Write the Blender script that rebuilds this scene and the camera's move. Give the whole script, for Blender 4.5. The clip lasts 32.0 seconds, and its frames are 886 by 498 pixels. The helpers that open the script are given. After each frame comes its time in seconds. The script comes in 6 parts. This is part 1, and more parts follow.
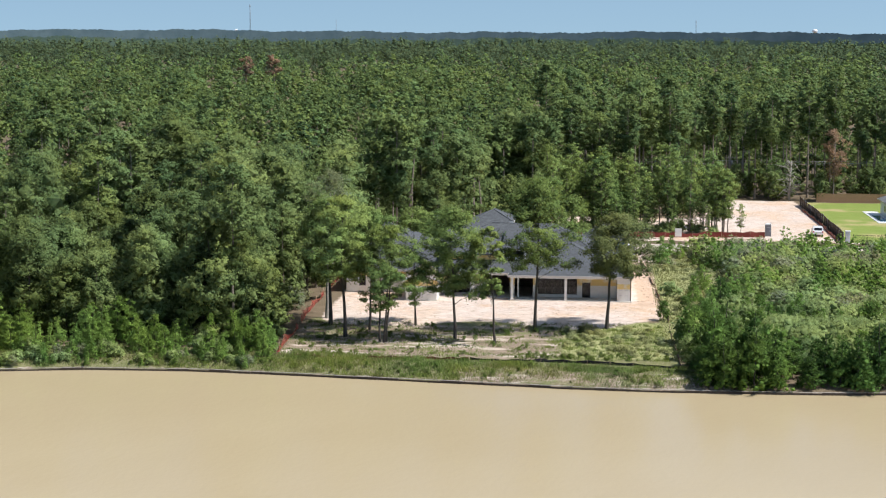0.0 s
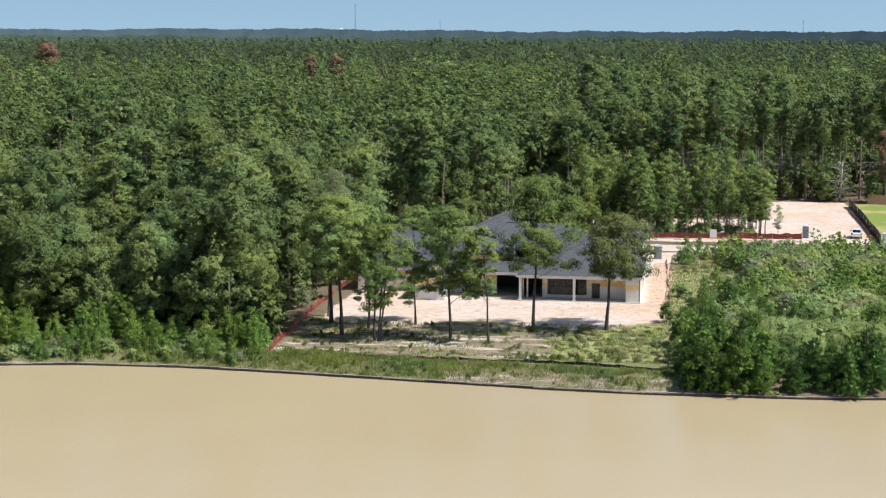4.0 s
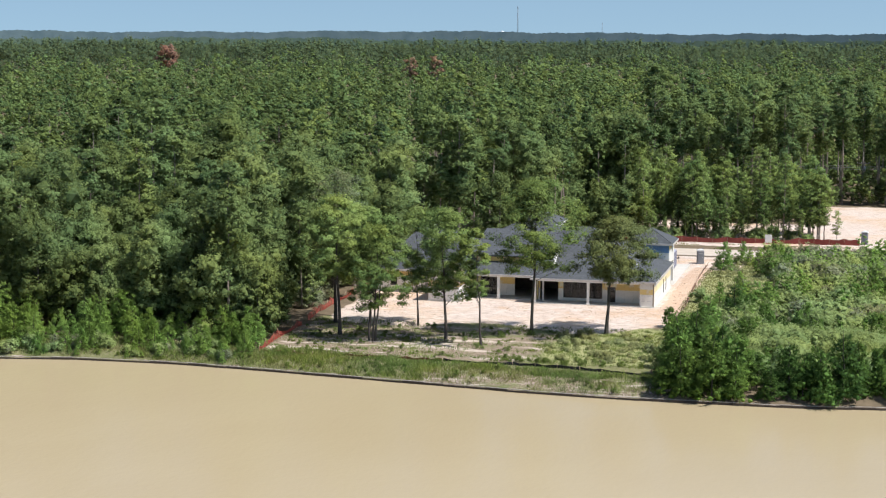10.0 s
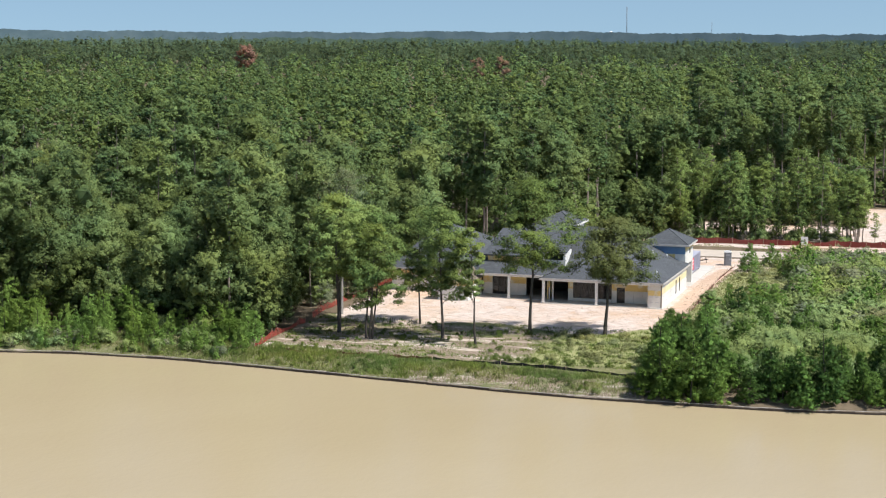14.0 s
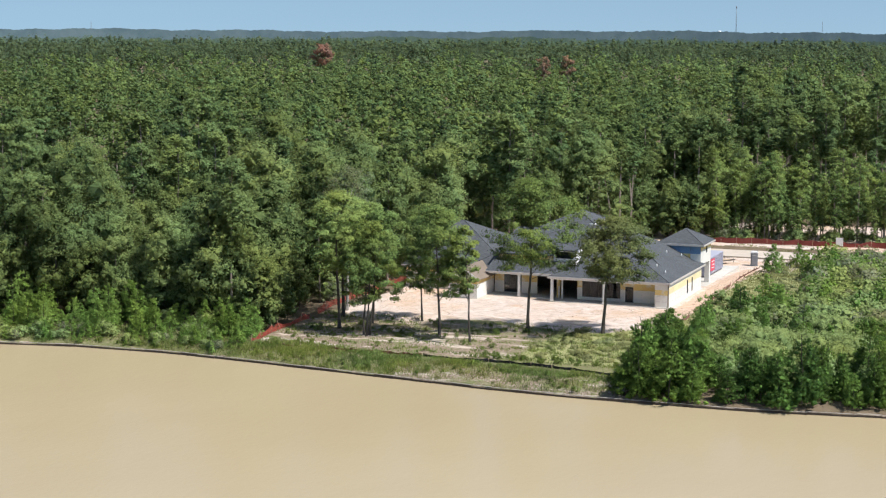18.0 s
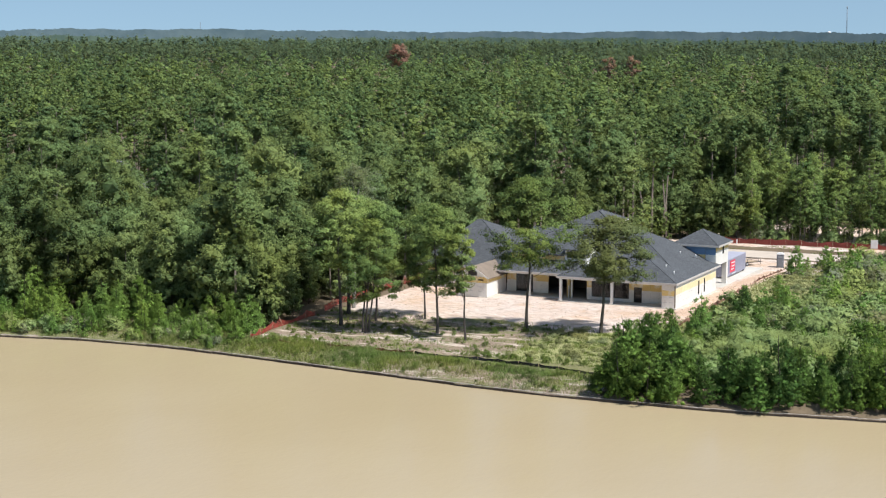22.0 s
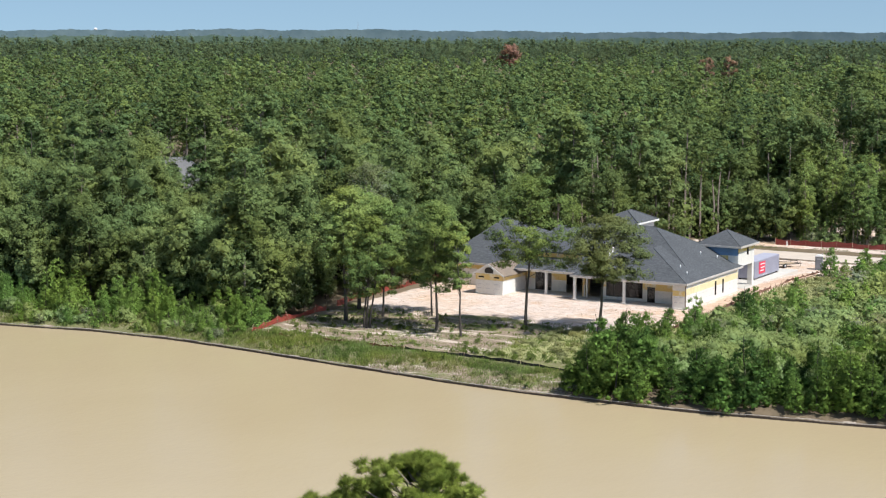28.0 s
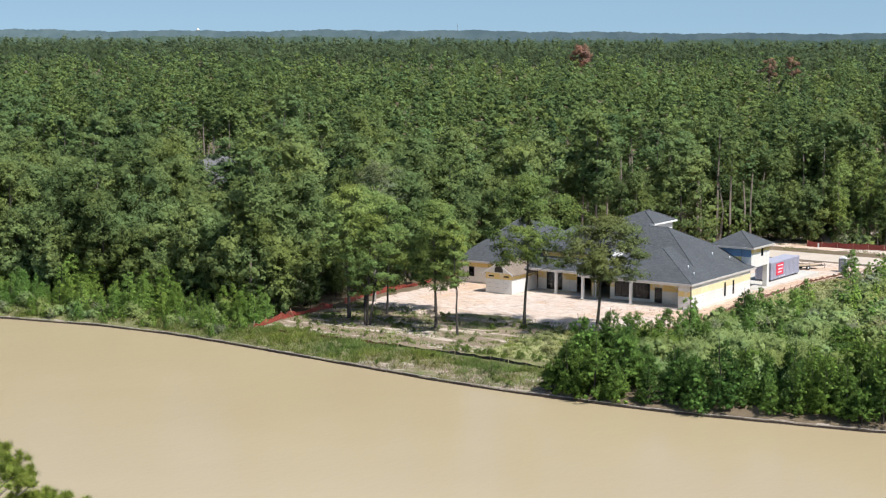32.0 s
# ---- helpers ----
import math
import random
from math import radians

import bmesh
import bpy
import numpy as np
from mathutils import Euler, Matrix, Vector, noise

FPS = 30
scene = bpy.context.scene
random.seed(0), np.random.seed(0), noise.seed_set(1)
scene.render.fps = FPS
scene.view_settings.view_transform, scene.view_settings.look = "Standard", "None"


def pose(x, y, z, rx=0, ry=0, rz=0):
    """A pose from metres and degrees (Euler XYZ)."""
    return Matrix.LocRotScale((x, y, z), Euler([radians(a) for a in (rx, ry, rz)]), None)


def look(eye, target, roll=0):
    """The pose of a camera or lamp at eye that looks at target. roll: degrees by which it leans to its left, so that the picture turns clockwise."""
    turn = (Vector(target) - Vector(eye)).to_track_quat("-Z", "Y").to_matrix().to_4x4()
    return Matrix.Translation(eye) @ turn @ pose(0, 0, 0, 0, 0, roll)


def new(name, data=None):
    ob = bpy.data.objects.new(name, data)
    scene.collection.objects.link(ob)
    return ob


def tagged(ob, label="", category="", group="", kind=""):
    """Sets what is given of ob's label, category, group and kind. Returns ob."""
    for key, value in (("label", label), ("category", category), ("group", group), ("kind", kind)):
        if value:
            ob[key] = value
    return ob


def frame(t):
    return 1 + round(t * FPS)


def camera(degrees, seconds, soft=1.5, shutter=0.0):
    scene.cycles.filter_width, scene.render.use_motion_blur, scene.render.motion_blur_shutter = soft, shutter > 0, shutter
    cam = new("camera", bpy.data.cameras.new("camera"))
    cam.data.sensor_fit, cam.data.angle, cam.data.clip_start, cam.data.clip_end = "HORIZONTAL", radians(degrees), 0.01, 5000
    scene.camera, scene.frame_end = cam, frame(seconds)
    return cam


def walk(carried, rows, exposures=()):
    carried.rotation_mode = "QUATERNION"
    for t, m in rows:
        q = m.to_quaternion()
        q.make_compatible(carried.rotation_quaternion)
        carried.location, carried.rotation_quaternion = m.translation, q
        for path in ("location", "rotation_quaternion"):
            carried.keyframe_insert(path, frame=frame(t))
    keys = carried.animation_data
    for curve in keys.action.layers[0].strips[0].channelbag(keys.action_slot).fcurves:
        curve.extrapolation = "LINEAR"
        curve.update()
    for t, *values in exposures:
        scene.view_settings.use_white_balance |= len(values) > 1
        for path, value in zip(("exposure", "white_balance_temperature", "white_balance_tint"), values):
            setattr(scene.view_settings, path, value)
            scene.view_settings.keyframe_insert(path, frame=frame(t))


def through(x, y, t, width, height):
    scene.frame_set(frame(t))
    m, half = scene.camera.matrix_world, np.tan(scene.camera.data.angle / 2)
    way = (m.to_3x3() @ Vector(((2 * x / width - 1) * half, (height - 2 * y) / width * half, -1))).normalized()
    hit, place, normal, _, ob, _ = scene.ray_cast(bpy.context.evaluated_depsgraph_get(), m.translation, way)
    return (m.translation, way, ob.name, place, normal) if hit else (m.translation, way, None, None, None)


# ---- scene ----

# ------------------------------------------------------------------ camera
cam = camera(27.9, 32.0, soft=1.2)
PATH = [
    (0, (-5.416, -238.378, 37.139), (-9.564, -188.949, 30.851), 0.25),
    (1.5, (-0.439, -237.764, 37.157), (-5.700, -188.443, 30.855), 0.25),
    (3, (4.579, -237.093, 37.172), (-1.818, -187.908, 30.854), 0.25),
    (4.5, (9.630, -236.361, 37.185), (2.083, -187.340, 30.862), 0.25),
    (6, (14.706, -235.566, 37.195), (6.001, -186.736, 30.881), 0.25),
    (7.5, (19.799, -234.707, 37.203), (9.934, -186.096, 30.906), 0.25),
    (9, (24.901, -233.781, 37.210), (13.878, -185.418, 30.929), 0.25),
    (10.5, (30.005, -232.786, 37.214), (17.829, -184.698, 30.944), 0.25),
    (12, (35.101, -231.720, 37.215), (21.782, -183.936, 30.949), 0.25),
    (13.5, (40.183, -230.581, 37.215), (25.730, -183.128, 30.944), 0.25),
    (15, (45.243, -229.367, 37.212), (29.668, -182.272, 30.930), 0.25),
    (16.5, (50.271, -228.075, 37.207), (33.588, -181.363, 30.912), 0.25),
    (18, (55.261, -226.704, 37.200), (37.482, -180.399, 30.894), 0.25),
    (19.5, (60.205, -225.251, 37.191), (41.343, -179.377, 30.881), 0.25),
    (21, (65.093, -223.714, 37.179), (45.164, -178.294, 30.872), 0.25),
    (22.5, (69.920, -222.092, 37.165), (48.937, -177.147, 30.867), 0.25),
    (24, (74.676, -220.381, 37.149), (52.658, -175.933, 30.860), 0.25),
    (25.5, (79.354, -218.580, 37.131), (56.318, -174.650, 30.845), 0.25),
    (27, (83.945, -216.687, 37.110), (59.914, -173.295, 30.817), 0.25),
    (28.5, (88.443, -214.699, 37.088), (63.441, -171.861, 30.776), 0.25),
    (30, (92.838, -212.615, 37.063), (66.893, -170.344, 30.734), 0.25),
    (31, (95.707, -211.170, 37.045), (69.150, -169.281, 30.719), 0.25),
    (32, (98.525, -209.682, 37.026), (71.370, -168.173, 30.733), 0.25),
]
walk(cam, [(t, look(eye, aim, roll)) for t, eye, aim, roll in PATH], [(0, 0.24, 6200, 10), (32, 0.24, 6200, 10)])

# ------------------------------------------------------------------ light
SUN_EL, SUN_AZ = radians(57), radians(-8)      # azimuth from +x, towards -y
sun_dir = Vector((math.cos(SUN_EL) * math.cos(SUN_AZ), math.cos(SUN_EL) * math.sin(SUN_AZ), math.sin(SUN_EL)))
world = bpy.data.worlds.new("sky")
scene.world = world
world.use_nodes = True
wt = world.node_tree
sky = wt.nodes.new("ShaderNodeTexSky")
sky.sky_type, sky.sun_disc = "NISHITA", False
sky.sun_elevation, sky.sun_rotation = SUN_EL, math.pi / 2 - SUN_AZ
sky.air_density, sky.dust_density, sky.ozone_density = 1.0, 0.9, 0.0
lift = wt.nodes.new("ShaderNodeMapping")              # clear deep sky down to the treetops
lift.inputs["Location"].default_value = (0, 0, 0.17)
wt.links.new(wt.nodes.new("ShaderNodeTexCoord").outputs["Generated"], lift.inputs[0])
wt.links.new(lift.outputs[0], sky.inputs[0])
tone = wt.nodes.new("ShaderNodeMixRGB")
tone.blend_type = "MULTIPLY"
tone.inputs[0].default_value = 1.0
tone.inputs[2].default_value = (0.95, 1.0, 0.965, 1)
wt.links.new(sky.outputs[0], tone.inputs[1])
wt.links.new(tone.outputs[0], wt.nodes["Background"].inputs[0])
wt.nodes["Background"].inputs[1].default_value = 0.112
sun = new("sun", bpy.data.lights.new("sun", "SUN"))
sun.data.energy, sun.data.angle, sun.data.color = 4.8, radians(0.6), (1.0, 0.95, 0.87)
sun.matrix_world = look(sun_dir * 100, (0, 0, 0))


# ------------------------------------------------------------------ materials
def material(name, build):
    m = bpy.data.materials.new(name)
    m.use_nodes = True
    build(m.node_tree, m.node_tree.nodes["Principled BSDF"])
    return m


def node(nt, kind, **inputs):
    n = nt.nodes.new(kind)
    for k, v in inputs.items():
        if hasattr(v, "is_linked"):
            nt.links.new(v, n.inputs[k])
        else:
            n.inputs[k].default_value = v
    return n


def coords(nt):
    return nt.nodes.new("ShaderNodeTexCoord").outputs["Object"]


def world_pos(nt):
    return nt.nodes.new("ShaderNodeNewGeometry").outputs["Position"]


def noise_tex(nt, vec, scale, detail=4.0, rough=0.6):
    n = nt.nodes.new("ShaderNodeTexNoise")
    nt.links.new(vec, n.inputs["Vector"])
    n.inputs["Scale"].default_value, n.inputs["Detail"].default_value, n.inputs["Roughness"].default_value = scale, detail, rough
    return n.outputs["Fac"]


def ramp(nt, fac, stops):
    r = nt.nodes.new("ShaderNodeValToRGB")
    nt.links.new(fac, r.inputs[0])
    el = r.color_ramp.elements
    while len(el) < len(stops):
        el.new(0.5)
    for e, (p, c) in zip(el, stops):
        e.position, e.color = p, (*c, 1)
    return r.outputs[0]


def mixc(nt, fac, a, b, mode="MIX"):
    m = nt.nodes.new("ShaderNodeMix")
    m.data_type, m.blend_type = "RGBA", mode
    for sock, v in ((m.inputs[0], fac), (m.inputs[6], a), (m.inputs[7], b)):
        if hasattr(v, "is_linked"):
            nt.links.new(v, sock)
        elif isinstance(v, (int, float)):
            sock.default_value = v
        else:
            sock.default_value = (*v, 1)
    return m.outputs[2]


def calc(nt, op, a, b=0.0, clamp=False):
    m = nt.nodes.new("ShaderNodeMath")
    m.operation, m.use_clamp = op, clamp
    for sock, v in zip(m.inputs, (a, b)):
        if hasattr(v, "is_linked"):
            nt.links.new(v, sock)
        else:
            sock.default_value = v
    return m.outputs[0]


def bump(nt, bsdf, height, strength=0.4, distance=0.05):
    b = nt.nodes.new("ShaderNodeBump")
    b.inputs["Strength"].default_value, b.inputs["Distance"].default_value = strength, distance
    nt.links.new(height, b.inputs["Height"])
    nt.links.new(b.outputs[0], bsdf.inputs["Normal"])


def attr(nt, name):
    a = nt.nodes.new("ShaderNodeAttribute")
    a.attribute_name = name
    return a.outputs["Fac"]


def plain(name, col, rough=0.7, metal=0.0, grain=6.0, amount=0.25, bumps=0.15):
    """A surface of one colour with stains at two scales."""
    def build(nt, b):
        v = coords(nt)
        n1, n2 = noise_tex(nt, v, grain), noise_tex(nt, v, grain * 0.13, 3)
        f = calc(nt, "ADD", calc(nt, "MULTIPLY", n1, 0.5), calc(nt, "MULTIPLY", n2, 0.5))
        lo, hi = [c * (1 - amount) for c in col], [min(1, c * (1 + amount)) for c in col]
        nt.links.new(ramp(nt, f, [(0.3, lo), (0.7, hi)]), b.inputs["Base Color"])
        b.inputs["Roughness"].default_value, b.inputs["Metallic"].default_value = rough, metal
        bump(nt, b, n1, bumps, 0.01)
    return material(name, build)


def foliage(name, dark, light, per_object=0.5, through=0.22, grain=3.2, relief=0.35, gaps=0.28):
    """Leaves: colour by leaf and by tree, with a little light passing through."""
    def build(nt, b):
        t = attr(nt, "tint")
        rnd = nt.nodes.new("ShaderNodeObjectInfo").outputs["Random"]
        f = calc(nt, "ADD", calc(nt, "MULTIPLY", t, 1 - per_object), calc(nt, "MULTIPLY", rnd, per_object))
        p = world_pos(nt)
        speck = noise_tex(nt, p, grain, 3, 0.7)
        f = calc(nt, "ADD", f, calc(nt, "MULTIPLY", calc(nt, "SUBTRACT", speck, 0.5), 0.3), True)
        mid = [(a + c) / 2 for a, c in zip(dark, light)]
        col = ramp(nt, f, [(0.1, dark), (0.5, mid), (0.95, light)])
        hue = ramp(nt, noise_tex(nt, p, 0.13, 1, 0.5), [(0.34, (1.08, 1.02, 0.86)), (0.5, (1, 1, 1)), (0.66, (0.86, 0.96, 1.04))])
        col = mixc(nt, 1.0, col, hue, "MULTIPLY")
        nt.links.new(col, b.inputs["Base Color"])
        b.inputs["Roughness"].default_value = 0.6
        b.inputs["Specular IOR Level"].default_value = 0.08
        av = nt.nodes.new("ShaderNodeAttribute")
        av.attribute_name = "lie"
        vt = nt.nodes.new("ShaderNodeVectorTransform")
        vt.vector_type, vt.convert_from, vt.convert_to = "NORMAL", "OBJECT", "WORLD"
        nt.links.new(av.outputs["Vector"], vt.inputs[0])
        bump(nt, b, speck, relief, 0.3)
        for bn in nt.nodes:
            if bn.type == "BUMP":
                nt.links.new(vt.outputs[0], bn.inputs["Normal"])
        tr = nt.nodes.new("ShaderNodeBsdfTranslucent")
        nt.links.new(mixc(nt, 0.5, col, (0.24, 0.29, 0.075)), tr.inputs[0])
        nt.links.new(vt.outputs[0], tr.inputs["Normal"])
        mx = nt.nodes.new("ShaderNodeMixShader")
        mx.inputs[0].default_value = through
        nt.links.new(b.outputs[0], mx.inputs[1])
        nt.links.new(tr.outputs[0], mx.inputs[2])
        clear = nt.nodes.new("ShaderNodeBsdfTransparent")      # the small gaps between the leaves of a spray
        my = nt.nodes.new("ShaderNodeMixShader")
        my.inputs[0].default_value = gaps
        nt.links.new(mx.outputs[0], my.inputs[1])
        nt.links.new(clear.outputs[0], my.inputs[2])
        nt.links.new(my.outputs[0], nt.nodes["Material Output"].inputs[0])
    return material(name, build)


LEAF_HARD = foliage("oak_leaves", (0.084, 0.125, 0.045), (0.292, 0.37, 0.128))
LEAF_LONE = foliage("lone_oak_leaves", (0.13, 0.19, 0.052), (0.37, 0.47, 0.14), gaps=0.32)
LEAF_LONE_DARK = foliage("dark_oak_leaves", (0.055, 0.075, 0.026), (0.23, 0.26, 0.095), gaps=0.2)
LEAF_PINE = foliage("pine_needles", (0.079, 0.13, 0.053), (0.262, 0.35, 0.122))
LEAF_YOUNG = foliage("young_pine_needles", (0.19, 0.34, 0.066), (0.44, 0.64, 0.15), through=0.28, gaps=0.08)
LEAF_JUNIPER = foliage("dark_evergreen", (0.045, 0.096, 0.022), (0.25, 0.4, 0.078), through=0.2, gaps=0.02)
LEAF_SHRUB = foliage("olive_shrub_leaves", (0.205, 0.27, 0.095), (0.375, 0.465, 0.168), relief=0.15, gaps=0.08)
LEAF_GREY = foliage("grey_shrub_twigs", (0.2, 0.22, 0.12), (0.36, 0.38, 0.22))
LEAF_DEAD = foliage("dead_red_needles", (0.26, 0.12, 0.085), (0.46, 0.25, 0.18))
LEAF_RUST = foliage("rusty_needles", (0.3, 0.17, 0.095), (0.46, 0.29, 0.18), gaps=0.35)
LEAF_FADED = foliage("faded_dead_needles", (0.25, 0.15, 0.1), (0.42, 0.27, 0.19))
LEAF_GRASS = foliage("weed_blades", (0.07, 0.11, 0.03), (0.21, 0.25, 0.08))
LEAF_DRY = foliage("dry_grass", (0.16, 0.15, 0.06), (0.34, 0.31, 0.14))


def bark_build(lo, hi):
    def build(nt, b):
        v = coords(nt)
        s = nt.nodes.new("ShaderNodeMapping")
        s.inputs["Scale"].default_value = (6, 6, 1.2)
        nt.links.new(v, s.inputs[0])
        n = noise_tex(nt, s.outputs[0], 1.5)
        nt.links.new(ramp(nt, n, [(0.3, lo), (0.7, hi)]), b.inputs["Base Color"])
        b.inputs["Roughness"].default_value = 0.9
        bump(nt, b, n, 0.6, 0.03)
    return build


BARK = material("oak_bark", bark_build((0.03, 0.026, 0.022), (0.1, 0.085, 0.07)))
BARK_PINE = material("pine_bark", bark_build((0.15, 0.12, 0.1), (0.36, 0.3, 0.25)))
BARK_GREY = material("dead_wood", bark_build((0.24, 0.22, 0.2), (0.42, 0.39, 0.35)))


def ground_build(nt, b):
    p = world_pos(nt)
    n_big, n_mid, n_fine = noise_tex(nt, p, 0.07, 5), noise_tex(nt, p, 0.5, 6, 0.65), noise_tex(nt, p, 4.0, 5, 0.7)
    stretch = nt.nodes.new("ShaderNodeMapping")
    stretch.inputs["Scale"].default_value = (0.12, 0.6, 1)
    nt.links.new(p, stretch.inputs[0])
    ruts = noise_tex(nt, stretch.outputs[0], 1.6, 5, 0.65)
    forest = mixc(nt, n_mid, (0.1, 0.08, 0.05), (0.25, 0.19, 0.13))
    weeds = mixc(nt, n_mid, (0.09, 0.12, 0.035), (0.24, 0.23, 0.10))
    weeds = mixc(nt, ramp(nt, n_fine, [(0.45, (0, 0, 0)), (0.75, (1, 1, 1))]), weeds, (0.32, 0.26, 0.19))
    sand = mixc(nt, ruts, (0.48, 0.365, 0.295), (0.76, 0.65, 0.58))
    sand = mixc(nt, ramp(nt, n_big, [(0.45, (0, 0, 0)), (0.62, (1, 1, 1))]), sand, mixc(nt, n_mid, (0.52, 0.33, 0.2), (0.7, 0.52, 0.38)))
    tracks = noise_tex(nt, stretch.outputs[0], 5.5, 6, 0.8)
    sand = mixc(nt, ramp(nt, tracks, [(0.53, (0, 0, 0)), (0.6, (1, 1, 1))]), sand, mixc(nt, n_fine, (0.26, 0.19, 0.14), (0.5, 0.4, 0.32)))
    sand = mixc(nt, ramp(nt, tracks, [(0.38, (1, 1, 1)), (0.48, (0, 0, 0))]), sand, (0.74, 0.66, 0.59))
    litter = mixc(nt, ramp(nt, n_fine, [(0.35, (0, 0, 0)), (0.65, (1, 1, 1))]), (0.13, 0.095, 0.065), (0.4, 0.32, 0.235))
    litter = mixc(nt, ramp(nt, noise_tex(nt, p, 0.28, 5, 0.7), [(0.5, (0, 0, 0)), (0.62, (1, 1, 1))]), litter, mixc(nt, n_fine, (0.1, 0.13, 0.045), (0.26, 0.26, 0.12)))
    litter = mixc(nt, ramp(nt, noise_tex(nt, stretch.outputs[0], 0.9, 5, 0.7), [(0.55, (0, 0, 0)), (0.62, (1, 1, 1))]), litter, (0.57, 0.48, 0.4))
    lawn = mixc(nt, n_mid, (0.16, 0.22, 0.05), (0.26, 0.31, 0.08))
    lawn = mixc(nt, ramp(nt, n_big, [(0.5, (0, 0, 0)), (0.62, (1, 1, 1))]), lawn, (0.4, 0.34, 0.16))
    col = forest

    def zone(col, name, paint, wobble=0.7):
        m = calc(nt, "ADD", attr(nt, name), calc(nt, "MULTIPLY", calc(nt, "SUBTRACT", n_mid, 0.5), wobble))
        m = calc(nt, "ADD", m, calc(nt, "MULTIPLY", calc(nt, "SUBTRACT", n_fine, 0.5), 0.5))
        return mixc(nt, ramp(nt, m, [(0.42, (0, 0, 0)), (0.58, (1, 1, 1))]), col, paint)
    col = zone(col, "weeds", weeds)
    hay = mixc(nt, n_mid, (0.22, 0.23, 0.09), (0.38, 0.36, 0.19))
    hay = mixc(nt, ramp(nt, n_fine, [(0.4, (0, 0, 0)), (0.8, (1, 1, 1))]), hay, (0.3, 0.33, 0.12))
    col = zone(col, "hay", hay, 1.0)
    col = zone(col, "litter", litter, 1.3)
    col = zone(col, "sand", sand)
    clay = mixc(nt, ruts, (0.42, 0.27, 0.18), (0.66, 0.5, 0.38))
    clay = mixc(nt, ramp(nt, tracks, [(0.55, (0, 0, 0)), (0.64, (1, 1, 1))]), clay, (0.72, 0.58, 0.46))
    col = zone(col, "clay", clay, 1.2)
    col = zone(col, "lawn", lawn, 0.2)
    nt.links.new(col, b.inputs["Base Color"])
    b.inputs["Roughness"].default_value = 0.95
    b.inputs["Specular IOR Level"].default_value = 0.1
    bump(nt, b, calc(nt, "ADD", n_fine, ruts), 0.7, 0.12)


GROUND = material("ground_soil", ground_build)


def water_build(nt, b):
    p = world_pos(nt)
    st = nt.nodes.new("ShaderNodeMapping")
    st.inputs["Scale"].default_value = (1, 0.6, 1)
    nt.links.new(p, st.inputs[0])
    n = noise_tex(nt, p, 0.02, 3)
    nt.links.new(ramp(nt, n, [(0.3, (0.425, 0.338, 0.205)), (0.7, (0.455, 0.368, 0.23))]), b.inputs["Base Color"])
    b.inputs["Roughness"].default_value = 0.22
    b.inputs["IOR"].default_value = 1.33
    b.inputs["Specular IOR Level"].default_value = 0.35
    w = calc(nt, "ADD", noise_tex(nt, st.outputs[0], 1.6, 4), calc(nt, "MULTIPLY", noise_tex(nt, st.outputs[0], 0.25, 2), 1.5))
    bump(nt, b, w, 0.3, 0.08)


WATER = material("muddy_water", water_build)


def shingle_build(nt, b):
    v = coords(nt)
    rows = nt.nodes.new("ShaderNodeMapping")
    rows.inputs["Scale"].default_value = (2.2, 2.2, 16)
    nt.links.new(v, rows.inputs[0])
    tabs = noise_tex(nt, rows.outputs[0], 1.0, 3, 0.7)
    n, big, mid = noise_tex(nt, v, 9, 5, 0.8), noise_tex(nt, v, 0.25, 3), noise_tex(nt, v, 2.6, 4, 0.7)
    f = calc(nt, "ADD", calc(nt, "MULTIPLY", n, 0.25), calc(nt, "ADD", calc(nt, "MULTIPLY", tabs, 0.45), calc(nt, "ADD", calc(nt, "MULTIPLY", mid, 0.2), calc(nt, "MULTIPLY", big, 0.1))))
    nt.links.new(ramp(nt, f, [(0.36, (0.034, 0.037, 0.041)), (0.5, (0.07, 0.075, 0.082)), (0.64, (0.13, 0.138, 0.146))]), b.inputs["Base Color"])
    b.inputs["Roughness"].default_value = 0.85
    bump(nt, b, calc(nt, "ADD", n, tabs), 0.6, 0.02)


SHINGLE = material("charcoal_shingles", shingle_build)
SHEATH = plain("white_sheathing", (0.74, 0.72, 0.68), 0.75, amount=0.10, grain=3)


def yellow_build(nt, b):
    p = world_pos(nt)
    n = noise_tex(nt, p, 0.9, 4, 0.65)
    nt.links.new(mixc(nt, ramp(nt, n, [(0.5, (0, 0, 0)), (0.66, (1, 1, 1))]), mixc(nt, noise_tex(nt, p, 6, 3), (0.74, 0.53, 0.17), (0.8, 0.62, 0.26)), (0.78, 0.73, 0.6)), b.inputs["Base Color"])
    b.inputs["Roughness"].default_value = 0.7
    bump(nt, b, n, 0.15, 0.02)


YELLOW = material("yellow_sheathing", yellow_build)
BLUE = plain("blue_sheathing", (0.17, 0.29, 0.48), 0.6, amount=0.2)
TRIM = plain("white_trim", (0.78, 0.77, 0.74), 0.5, amount=0.06)
FASCIA = plain("primed_fascia_board", (0.55, 0.51, 0.48), 0.6, amount=0.15)
# second yellow, paler: the sun's glare on the east wall put into its colour
YELLOW_SUNLIT = plain("sunlit_yellow_sheathing", (0.77, 0.66, 0.4), 0.75, amount=0.18, grain=1.4)
PLYWOOD = plain("plywood", (0.21, 0.165, 0.125), 0.8, amount=0.25)
CONCRETE = plain("concrete", (0.55, 0.52, 0.47), 0.9, amount=0.15)
ROADTOP = plain("concrete_road", (0.54, 0.46, 0.38), 0.9, amount=0.15, grain=1.2)
DARKFRAME = plain("dark_window_frame", (0.03, 0.028, 0.026), 0.45, amount=0.2)
